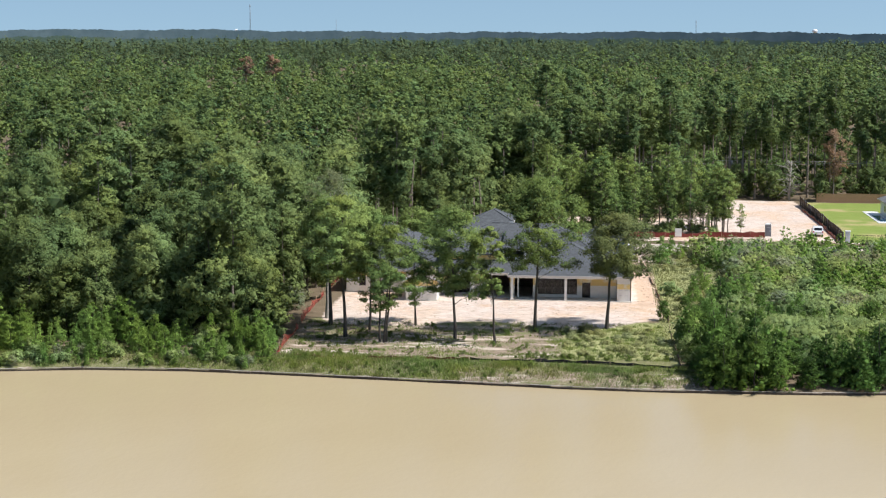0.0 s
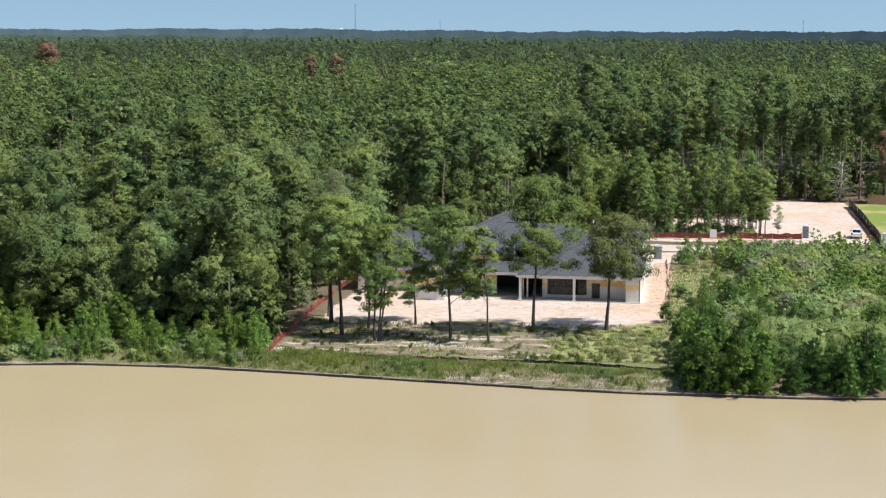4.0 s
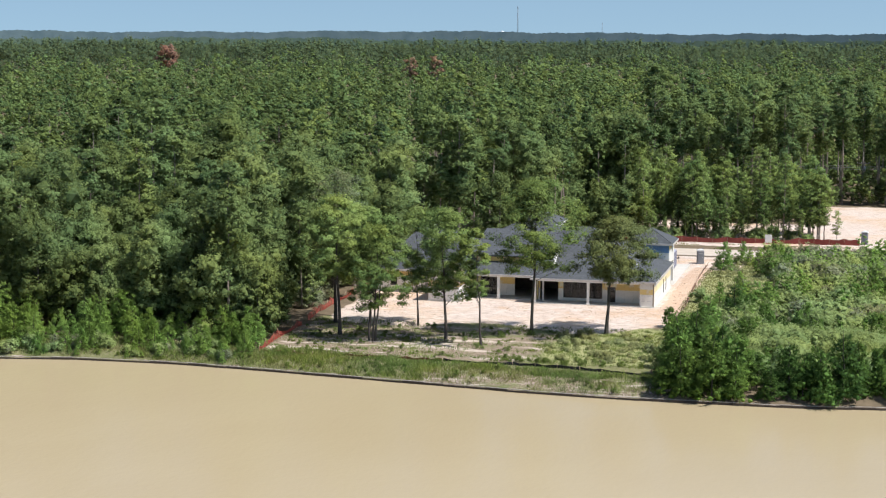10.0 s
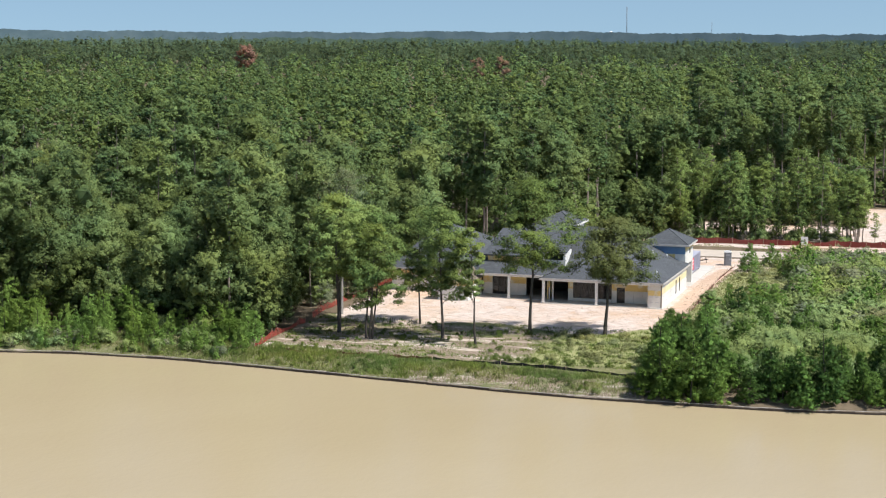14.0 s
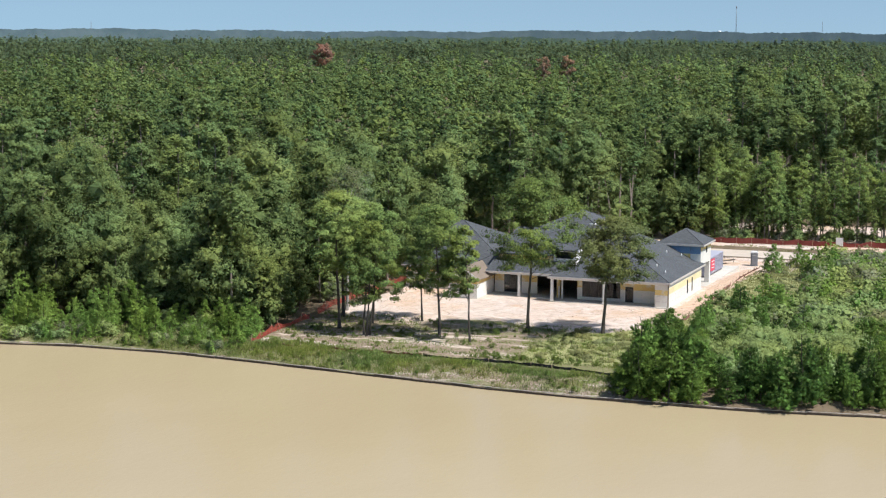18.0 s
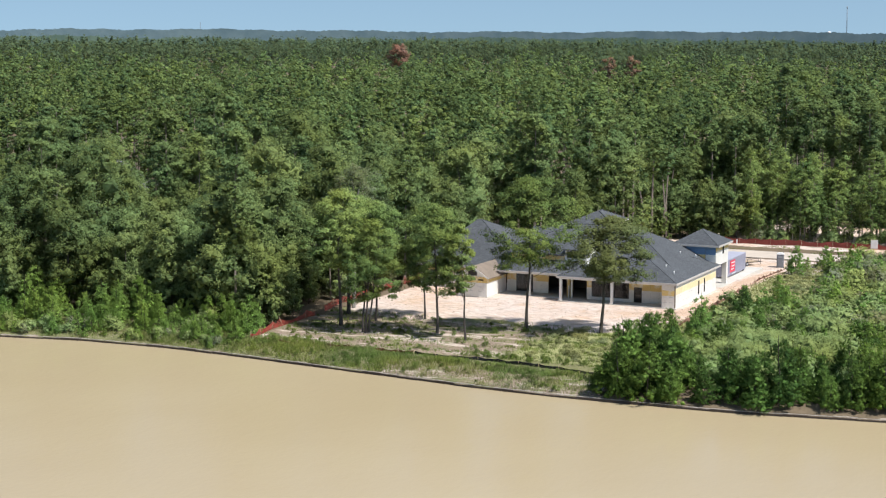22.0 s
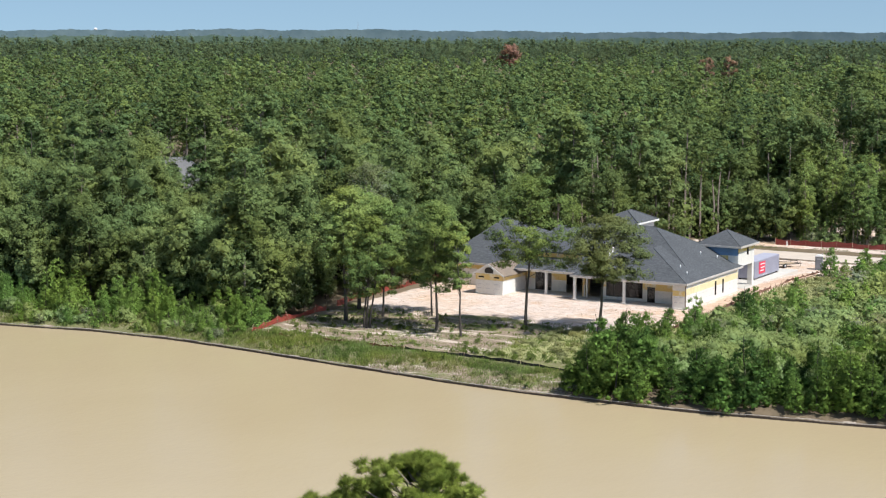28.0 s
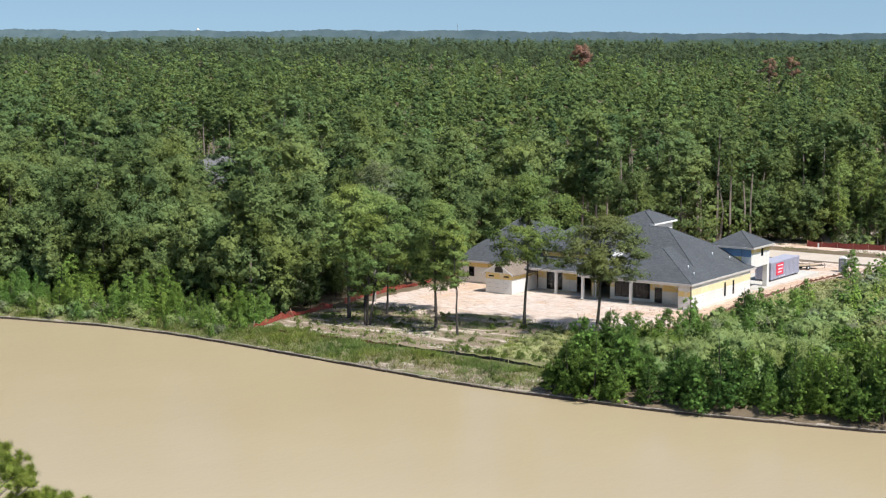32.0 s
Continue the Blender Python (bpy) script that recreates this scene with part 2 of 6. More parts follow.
INTERIOR = plain("raw_interior", (0.12, 0.09, 0.065), 0.9, amount=0.3)
PRINT = plain("grey_print", (0.5, 0.5, 0.52), 0.8, amount=0.1)
TIMBER = plain("weathered_timber", (0.06, 0.045, 0.036), 0.9, amount=0.5, grain=4)
TIMBER_TOP = plain("pale_timber_cap", (0.4, 0.35, 0.3), 0.9, amount=0.6, grain=2)
ORANGE = plain("orange_plastic", (0.32, 0.062, 0.042), 0.6, amount=0.2)
REDFENCE = plain("dark_red_fabric", (0.2, 0.04, 0.03), 0.8, amount=0.3)
MAROON = plain("maroon_fabric", (0.17, 0.085, 0.06), 0.85, amount=0.35)
BROWNFABRIC = plain("brown_fabric", (0.07, 0.045, 0.032), 0.85, amount=0.35)
RUSTFABRIC = plain("rust_brown_fabric", (0.19, 0.085, 0.04), 0.85, amount=0.5, grain=3)
BLACKFABRIC = plain("black_fabric", (0.018, 0.018, 0.02), 0.8, amount=0.3)
STAKE = plain("wooden_stake", (0.4, 0.3, 0.2), 0.85)
CEDAR = plain("cedar_board", (0.45, 0.27, 0.17), 0.85, amount=0.2)
STEEL = plain("black_steel", (0.025, 0.025, 0.027), 0.45, 0.4, amount=0.2)
GALV = plain("galvanised_steel", (0.42, 0.43, 0.45), 0.5, 0.6, amount=0.15)
LILAC = plain("lilac_grey_paint", (0.33, 0.33, 0.41), 0.55, amount=0.08)
LILAC_ROOF = plain("pale_lilac_roof", (0.42, 0.42, 0.5), 0.5, amount=0.08)
REDPAINT = plain("red_sticker", (0.68, 0.05, 0.1), 0.5, amount=0.06)
WHITEPAINT = plain("white_paint", (0.8, 0.8, 0.8), 0.4, amount=0.05)
TOILETGREY = plain("grey_plastic", (0.2, 0.21, 0.23), 0.5, amount=0.08)
CARWHITE = plain("white_car_paint", (0.75, 0.75, 0.76), 0.25, amount=0.03)
CARGLASS = plain("dark_car_glass", (0.015, 0.017, 0.02), 0.08, amount=0.1)
RUBBER = plain("tyre_rubber", (0.02, 0.02, 0.02), 0.85, amount=0.2)
TAILRED = plain("tail_lamp_red", (0.4, 0.02, 0.02), 0.3, amount=0.1)
POOLBLUE = plain("pool_water", (0.06, 0.24, 0.4), 0.1, amount=0.1)
GREYROOF = plain("grey_roof_shingles", (0.16, 0.16, 0.162), 0.85, amount=0.3, grain=3)
MASTGREY = plain("weathered_mast_steel", (0.22, 0.26, 0.3), 0.6, amount=0.1)
POLEWOOD = plain("grey_pole_wood", (0.3, 0.26, 0.22), 0.9, amount=0.3)


def glass_build(nt, b):
    b.inputs["Base Color"].default_value = (0.02, 0.022, 0.025, 1)
    b.inputs["Roughness"].default_value = 0.06
    b.inputs["Alpha"].default_value = 0.6


GLASS = material("window_glass", glass_build)


# ------------------------------------------------------------------ mesh helpers
def mesh_from(name, verts, faces):
    me = bpy.data.meshes.new(name)
    me.from_pydata(verts, [], faces)
    me.update()
    return me


def solid(name, me, mat, parent=None, label="", smooth=False):
    ob = new(name, me)
    if mat and not me.materials:
        me.materials.append(mat)
    if parent:
        ob.parent = parent
    if label:
        ob["label"] = label
    if smooth:
        me.polygons.foreach_set("use_smooth", [True] * len(me.polygons))
    return ob


def thing(name, label, category, at=(0, 0, 0), turn=0.0, group="", kind=""):
    e = new(name)
    e.matrix_world = pose(*at, 0, 0, turn)
    return tagged(e, label, category, group, kind)


def box_data(x0, x1, y0, y1, z0, z1, b=0.012):
    """A box with chamfered edges."""
    b = min(b, (x1 - x0) * 0.3, (y1 - y0) * 0.3, (z1 - z0) * 0.3)
    bm = bmesh.new()
    bmesh.ops.create_cube(bm, size=1, matrix=Matrix.Translation(((x0 + x1) / 2, (y0 + y1) / 2, (z0 + z1) / 2)) @ Matrix.Diagonal((x1 - x0, y1 - y0, z1 - z0, 1)))
    if b > 0.004:
        bmesh.ops.bevel(bm, geom=bm.edges[:], offset=b, segments=1, affect="EDGES")
    me = bpy.data.meshes.new("box")
    bm.to_mesh(me)
    bm.free()
    return me


def box(name, x0, x1, y0, y1, z0, z1, mat, parent=None, label="", b=0.012):
    return solid(name, box_data(x0, x1, y0, y1, z0, z1, b), mat, parent, label)


def tube_arrays(path, radii, sides=7):
    """Verts and faces of a tapered tube along a path."""
    verts, faces = [], []
    path = [Vector(p) for p in path]
    for i, p in enumerate(path):
        d = (path[min(i + 1, len(path) - 1)] - path[max(i - 1, 0)]).normalized()
        u = d.orthogonal().normalized()
        w = d.cross(u)
        for k in range(sides):
            a = 2 * math.pi * k / sides
            verts.append(p + (u * math.cos(a) + w * math.sin(a)) * radii[i])
    for i in range(len(path) - 1):
        for k in range(sides):
            k2 = (k + 1) % sides
            faces.append((i * sides + k, i * sides + k2, (i + 1) * sides + k2, (i + 1) * sides + k))
    faces.append(tuple(range(sides))[::-1])
    faces.append(tuple((len(path) - 1) * sides + k for k in range(sides)))
    return verts, faces


def tubes(name, list_of, mat, parent=None, label="", smooth=True):
    V, F = [], []
    for path, radii, sides in list_of:
        v, f = tube_arrays(path, radii, sides)
        F += [tuple(i + len(V) for i in q) for q in f]
        V += v
    return solid(name, mesh_from(name, V, F), mat, parent, label, smooth)


def tri_mesh(name, P, tint, mat, lie=None):
    """A mesh of loose triangles from an (n, 3, 3) array, with one tint a triangle and the way that its leaf mass faces there."""
    n = len(P)
    me = bpy.data.meshes.new(name)
    me.vertices.add(n * 3)
    me.vertices.foreach_set("co", np.ascontiguousarray(P, dtype=np.float32).ravel())
    me.loops.add(n * 3)
    me.loops.foreach_set("vertex_index", np.arange(n * 3, dtype=np.int32))
    me.polygons.add(n)
    me.polygons.foreach_set("loop_start", np.arange(n, dtype=np.int32) * 3)
    me.update(calc_edges=True)
    a = me.attributes.new("tint", "FLOAT", "FACE")
    a.data.foreach_set("value", np.clip(tint, 0, 1).astype(np.float32))
    if lie is None:
        e = np.cross(P[:, 1] - P[:, 0], P[:, 2] - P[:, 0])
        lie = np.repeat(e / np.maximum(np.linalg.norm(e, axis=1, keepdims=True), 1e-9) + np.array([0, 0, 0.8]), 3, 0)
    v = me.attributes.new("lie", "FLOAT_VECTOR", "POINT")
    v.data.foreach_set("vector", np.ascontiguousarray(lie, dtype=np.float32).ravel())
    me.materials.append(mat)
    return me


def unit(v):
    return v / np.maximum(np.linalg.norm(v, axis=-1, keepdims=True), 1e-6)


def ball_faces(kind):
    """Corner directions of an octahedron or an icosahedron, face by face."""
    if kind == 8:
        v = np.array([(1, 0, 0), (-1, 0, 0), (0, 1, 0), (0, -1, 0), (0, 0, 1), (0, 0, -1)], float)
        f = [(4, 0, 2), (4, 2, 1), (4, 1, 3), (4, 3, 0), (5, 2, 0), (5, 1, 2), (5, 3, 1), (5, 0, 3)]
    else:
        g = (1 + 5 ** 0.5) / 2
        v = unit(np.array([(-1, g, 0), (1, g, 0), (-1, -g, 0), (1, -g, 0), (0, -1, g), (0, 1, g), (0, -1, -g), (0, 1, -g), (g, 0, -1), (g, 0, 1), (-g, 0, -1), (-g, 0, 1)], float))
        f = [(0, 11, 5), (0, 5, 1), (0, 1, 7), (0, 7, 10), (0, 10, 11), (1, 5, 9), (5, 11, 4), (11, 10, 2), (10, 7, 6), (7, 1, 8), (3, 9, 4), (3, 4, 2), (3, 2, 6), (3, 6, 8), (3, 8, 9), (4, 9, 5), (2, 4, 11), (6, 2, 10), (8, 6, 7), (9, 8, 1)]
    return v, np.array(f)


def masses(rng, centres, radii, kind, flat, mid, clump_tint):
    """A lumpy closed body for every clump of leaves."""
    m = len(centres)
    v, f = ball_faces(kind)
    q = unit(rng.normal(size=(m, 4)))
    w, x, y, z = q.T
    R = np.stack([np.stack([1 - 2 * (y * y + z * z), 2 * (x * y - z * w), 2 * (x * z + y * w)], -1), np.stack([2 * (x * y + z * w), 1 - 2 * (x * x + z * z), 2 * (y * z - x * w)], -1), np.stack([2 * (x * z - y * w), 2 * (y * z + x * w), 1 - 2 * (x * x + y * y)], -1)], -2)
    D = np.einsum("mij,vj->mvi", R, v)
    J = rng.uniform(0.72, 1.18, (m, len(v), 1))
    V = centres[:, None] + D * J * radii[:, None, None] * np.array([1, 1, flat])
    N = unit(0.85 * D + 0.35 * unit(centres - mid)[:, None] + np.array([0, 0, 0.15]))
    P = V[:, f].reshape(-1, 3, 3)
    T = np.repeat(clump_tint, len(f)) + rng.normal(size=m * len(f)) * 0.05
    return P, T, N[:, f].reshape(-1, 3)


def leaves(rng, centres, radii, per, size, flat=0.7, up=0.5, core=0, core_size=0.7, tuft=0.15, long=0.0, whole=0.4):
    """Leaf triangles in small tufts over boughs; core is the number of faces of the closed body inside each bough."""
    m = len(centres)
    subs = max(2, per // 13)
    squash = np.array([1, 1, flat])
    sd = unit(rng.normal(size=(m * subs, 3)))
    sd[:, 2] = np.where(sd[:, 2] < -0.55, -sd[:, 2] * 0.7, sd[:, 2])
    sd = unit(sd)
    sr = np.repeat(radii, subs)[:, None]
    sc = np.repeat(centres, subs, 0) + sd * sr * rng.uniform(0.8, 1.07, (m * subs, 1)) * squash
    pick = rng.integers(0, subs, (m, per)) + (np.arange(m) * subs)[:, None]
    pick = pick.ravel()
    c = np.repeat(centres, per, 0)
    r = np.repeat(radii, per)[:, None]
    g = rng.normal(size=(m * per, 3))
    pos = sc[pick] + g * r * tuft * squash
    d = unit(pos - c)
    mid = centres.mean(0) - np.array([0, 0, 0.15 * np.ptp(centres[:, 2])])
    out = unit(c - mid)
    soft = unit((1.05 - whole) * d + whole * out + 0.14 * unit(g) + np.array([0, 0, up]) + 0.07 * rng.normal(size=d.shape))
    k = 0.85 + 0.3 * rng.random((m * per, 1))
    s = size * (0.6 + 0.7 * rng.random((m * per, 1)))
    if long:
        tip = unit(0.8 * d + 0.3 * out + np.array([0, 0, long]) + 0.35 * rng.normal(size=d.shape))
        a = unit(np.cross(tip, rng.normal(size=d.shape)))
        P = np.stack([pos + tip * s * 1.9, pos - tip * s * 0.5 + a * s * 0.42, pos - tip * s * 0.5 - a * s * 0.42], 1)
    else:
        nrm = unit(soft + 0.55 * rng.normal(size=d.shape))
        a = unit(np.cross(nrm, rng.normal(size=d.shape)))
        b = np.cross(nrm, a)
        P = np.stack([pos + a * s * k, pos - a * s * 0.5 + b * s * 0.85, pos - a * s * 0.5 - b * s * 0.85 / k], 1)
    bough = rng.random(m)
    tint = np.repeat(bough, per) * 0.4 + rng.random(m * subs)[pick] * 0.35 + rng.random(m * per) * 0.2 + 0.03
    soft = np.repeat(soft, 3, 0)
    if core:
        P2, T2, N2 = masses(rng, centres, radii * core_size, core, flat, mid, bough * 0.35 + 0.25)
        P, tint, soft = np.concatenate([P, P2]), np.concatenate([tint, T2]), np.concatenate([soft, N2])
    return P, tint, soft


def crown_points(rng, kind, h, base, r, count):
    """Clump centres and sizes of a crown between base and h."""
    u = (rng.permutation(count) + rng.random(count)) / count
    ang = rng.random(count) * 2 * math.pi
    L = h - base
    if kind == "pine":            # open, rounded top, tiers of clumps on limbs
        z = base + L * (0.05 + 0.93 * u)
        prof = r * np.clip(np.minimum(0.35 + 1.1 * u, 1.9 * (1.06 - u) ** 0.62), 0.12, 1)
        rad = prof * 0.8 * np.sqrt(0.1 + 0.9 * rng.random(count))
        size = r * (0.28 + 0.18 * rng.random(count)) * (1.15 - 0.35 * u)
    elif kind == "cone":          # young pine
        z = base + L * (1 - np.sqrt(1 - 0.97 * u))
        prof = r * (1.03 - (z - base) / L) ** 0.9
        rad = prof * np.sqrt(0.25 + 0.75 * rng.random(count))
        size = r * (0.15 + 0.19 * (1 - (z - base) / L)) * (0.8 + 0.4 * rng.random(count))
    elif kind == "dome":          # shrub
        z = base + L * (0.15 + 0.8 * u)
        prof = r * np.sqrt(np.clip(1 - ((z - base) / L * 0.98) ** 2, 0.02, 1))
        rad = prof * np.sqrt(0.1 + 0.6 * rng.random(count))
        size = r * (0.27 + 0.16 * rng.random(count)) * (18 / max(18, count)) ** 0.3
    elif kind == "lone":          # open crown of a lone oak, in separate masses
        v = 0.05 + 0.93 * u
        z = base + L * v
        prof = r * np.clip(np.sin(np.pi * np.clip(0.2 + 0.74 * v, 0, 1)) ** 0.8, 0.22, 1)
        rad = prof * np.sqrt(0.06 + 0.94 * rng.random(count))
        size = r * (0.12 + 0.13 * rng.random(count))
    else:                         # broad-leaved crown
        z = base + L * (0.06 + 0.9 * u)
        v = (z - base) / L
        prof = r * np.clip(np.sin(np.pi * np.clip(0.16 + 0.8 * v, 0, 1)) ** 0.75, 0.2, 1)
        rad = prof * 0.82 * np.sqrt(0.15 + 0.85 * rng.random(count))
        size = r * (0.25 + 0.17 * rng.random(count))
    lob = 1 + 0.25 * np.sin(ang * 2 + rng.random() * 6) + 0.15 * np.sin(ang * 3 + rng.random() * 6)
    return np.stack([rad * lob * np.cos(ang), rad * lob * np.sin(ang), z], 1), size


def tree_meshes(seed, kind, h, base, r, clumps, per, size, leaf_mat, bark, trunk_r, lean=(0, 0), stems=1, limbs=14, shift=(0, 0), core=8, core_size=0.6, tuft=0.16, long=0.0):
    """The two meshes of a tree, trunk with limbs and crown."""
    rng = np.random.default_rng(seed)
    C, S = crown_points(rng, kind, h, base, r, clumps)
    C[:, :2] += np.array(lean) * (C[:, 2:] / h) + np.array(shift)
    P, T, N = leaves(rng, C, S, per, size, 0.62 if kind in ("pine", "lone") else 0.85, 0.6 if kind in ("cone", "dome") else 0.34, core, core_size, tuft, long, 0.7 if kind == "dome" else 0.5)
    crown = tri_mesh("crown", P, T, leaf_mat, N)
    V, F = [], []

    def add(path, radii, sides):
        v, f = tube_arrays(path, radii, sides)
        F.extend(tuple(i + len(V) for i in q) for q in f)
        V.extend(v)
    for s in range(stems):
        off = rng.normal(size=2) * 0.35 * (stems > 1)
        spread = rng.normal(size=2) * (1.1 if stems > 1 else 0.15)
        top = h * (0.9 if kind in ("pine", "cone") else 0.78)
        pts, rad = [], []
        for i in range(7):
            f = i / 6
            pts.append((off[0] + (lean[0] + spread[0]) * f + shift[0] * 0.3 * f + rng.normal() * 0.06 * (0 < i), off[1] + (lean[1] + spread[1]) * f + shift[1] * 0.3 * f + rng.normal() * 0.06 * (0 < i), -0.3 + (top + 0.3) * f))
            rad.append(trunk_r * (1.25 if i == 0 else 1 - 0.82 * f) / (1 if stems == 1 else 1.5))
        add(pts, rad, 8)
        order = rng.permutation(len(C))[:limbs // stems]
        for k in order:
            c = C[k]
            f = np.clip((c[2] - 0.22 * np.linalg.norm(c[:2]) - 0.5) / top, 0.2, 0.95)
            i = f * 6
            a, q = pts[int(i)], pts[min(int(i) + 1, 6)]
            st = [a[j] + (q[j] - a[j]) * (i % 1) for j in range(3)]
            mid = [(st[j] + c[j]) / 2 + (0.25 if j == 2 else 0) for j in range(3)]
            add([st, mid, c], [trunk_r * 0.3 * (1.1 - 0.7 * f), trunk_r * 0.2 * (1.1 - 0.7 * f), 0.015], 4)
    me = mesh_from("trunk", V, F)
    me.materials.append(bark)
    return me, crown


def tree(name, meshes, at, turn=0.0, scale=1.0, label="", category="tree", group=""):
    t = thing(name, label, category, at, turn, group)
    t.scale = (scale, scale, scale)
    solid("trunk", meshes[0], None, t)
    solid("crown", meshes[1], None, t)
    return t


# ------------------------------------------------------------------ lie of the land
SHORE_X = [-400, -150, -100, -75, -62, -50, -38, -23, -15, -8, -2, 4, 12, 21, 33, 41, 60, 110, 400]
SHORE_Y = [-105, -66, -52.5, -46.9, -44.4, -44.0, -45.3, -47.4, -48.4, -49.5, -49.9, -50.2, -50.1, -49.8, -47.9, -46.6, -40, -22, 40]
WATER_Z = -1.9
POND_NEAR, POND_W, POND_E = -138.0, -260.0, 230.0


def shore(x):
    return np.interp(x, SHORE_X, SHORE_Y)


def smooth(a, b, v):
    t = np.clip((v - a) / (b - a), 0, 1)
    return t * t * (3 - 2 * t)


def bumps(x, y):
    return (np.sin(x * 0.9 + np.sin(y * 0.7) * 1.7) + np.sin(y * 1.3 + np.sin(x * 0.55) * 2.1) + np.sin((x + y) * 2.3) * 0.5) * 0.4


def land(x, y):
    """Height of the ground."""
    x, y = np.asarray(x, float), np.asarray(y, float)
    z = -0.5 * smooth(-14, -22, y) - 0.35 * smooth(-30, -40, y) - 0.75 * smooth(28, 52, y)
    east = smooth(4, 8, x) * smooth(58, 50, y) * smooth(-40, -30, y)
    z = z - 0.35 * east * smooth(30, 10, y)
    west = smooth(-41, -46, x)
    z = z - 0.35 * west * smooth(40, 20, y) * smooth(-30, -20, y)
    d = y - shore(x)
    z = z - 0.25 * smooth(7, 1.2, d) - 0.5 * smooth(3.5, 0.2, d)
    into = np.minimum(np.minimum(-d, y - POND_NEAR), np.minimum(x - POND_W, POND_E - x))
    z = np.where(into > -0.45, z - 3.4 * smooth(-0.45, 1.0, into), z)
    near = np.abs(x) < 120
    return z + np.where(near & (into < -0.5), bumps(x, y) * 0.07, 0)


def axis(lo, hi, step, far):
    a = np.arange(lo, hi + 1e-6, step)
    out = [step]
    while sum(out) < far:
        out.append(out[-1] * 1.45)
    o = np.cumsum(out)
    return np.concatenate([lo - o[::-1], a, hi + o])


def build_ground():
    xs, ys = axis(-90, 70, 0.8, 4800), axis(-62, 160, 0.8, 4800)
    X, Y = np.meshgrid(xs, ys)
    Z = land(X, Y)
    n, m = X.shape
    V = np.stack([X, Y, Z], -1).reshape(-1, 3)
    i = np.arange(n * m).reshape(n, m)
    Q = np.stack([i[:-1, :-1], i[:-1, 1:], i[1:, 1:], i[1:, :-1]], -1).reshape(-1, 4)
    me = bpy.data.meshes.new("ground")
    me.vertices.add(len(V))
    me.vertices.foreach_set("co", V.astype(np.float32).ravel())
    me.loops.add(Q.size)
    me.loops.foreach_set("vertex_index", Q.astype(np.int32).ravel())
    me.polygons.add(len(Q))
    me.polygons.foreach_set("loop_start", np.arange(len(Q), dtype=np.int32) * 4)
    me.polygons.foreach_set("use_smooth", np.ones(len(Q), bool))
    me.update(calc_edges=True)
    x, y = V[:, 0], V[:, 1]
    d = y - shore(x)

    def rect(x0, x1, y0, y1, s=2.0):
        return smooth(x0 - s, x0 + s, x) * smooth(x1 + s, x1 - s, x) * smooth(y0 - s, y0 + s, y) * smooth(y1 + s, y1 - s, y)
    front = -18.5 + 1.5 * np.sin(x * 0.25) + 3.0 * smooth(-6, 4, x)
    sand = np.maximum.reduce([
        smooth(front - 2, front + 2, y) * smooth(-41, -38, x) * smooth(4.6, 3.0, x) * smooth(62, 58, y),
        rect(-24, 8, 42, 60), rect(-30, 60, 75.5, 79), rect(-14, 37.5, 94, 113, 3), rect(15, 37.5, 96, 149, 2), rect(24, 38, 76, 150)])
    sand = np.maximum(sand, 0.75 * rect(-24, 38, 79, 97, 3))
    weeds = np.maximum.reduce([smooth(-40, -42, y) * smooth(-1, 1, d) * smooth(8, 5, x), rect(-41, 5, -60, -16), rect(3, 90, -37, 59), rect(-120, -40, -60, -36), rect(-30, 60, 70, 79) * 0.3])
    litter = np.maximum.reduce([rect(-41, -9, -38.5, -19) * 1.05, smooth(7, 3, d) * smooth(0, 1, d) * smooth(-26, -14, x) * 1.0 * smooth(14, 5, x), smooth(1.0, 0.3, d) * smooth(-3, -1, d) * 0.6])
    hay = np.maximum(rect(3.4, 16, -38, 59, 1.5), rect(-9, 4, -37.5, -16, 2.5) * 0.9)
    clay = np.maximum(rect(0.8, 3.8, -4, 46, 1.2) * 0.95, rect(-24, 1, -9, -3, 4) * 0.5)
    lawn = np.maximum(rect(39, 85, 77, 147, 0.4), 0)
    for nm, v in (("sand", sand), ("weeds", weeds), ("hay", hay), ("litter", litter), ("clay", clay), ("lawn", lawn)):
        a = me.attributes.new(nm, "FLOAT", "POINT")
        a.data.foreach_set("value", v.astype(np.float32))
    me.materials.append(GROUND)
    tagged(new("ground", me), "sandy cleared lot, weedy pond bank and dark forest floor", "ground", kind="structure")


build_ground()

# pond
wx = [x for x in SHORE_X if POND_W < x < POND_E]
wx = [POND_W] + wx + [POND_E]
top = [(x, float(shore(x)) + 0.25, WATER_Z) for x in wx]
low = [(x, POND_NEAR - 0.3, WATER_Z) for x in wx]
tagged(solid("water", mesh_from("water", low + top, [(i, i + 1, len(wx) + i + 1, len(wx) + i) for i in range(len(wx) - 1)]), WATER), "opaque muddy tan pond water, nearly calm", "pond", kind="structure")

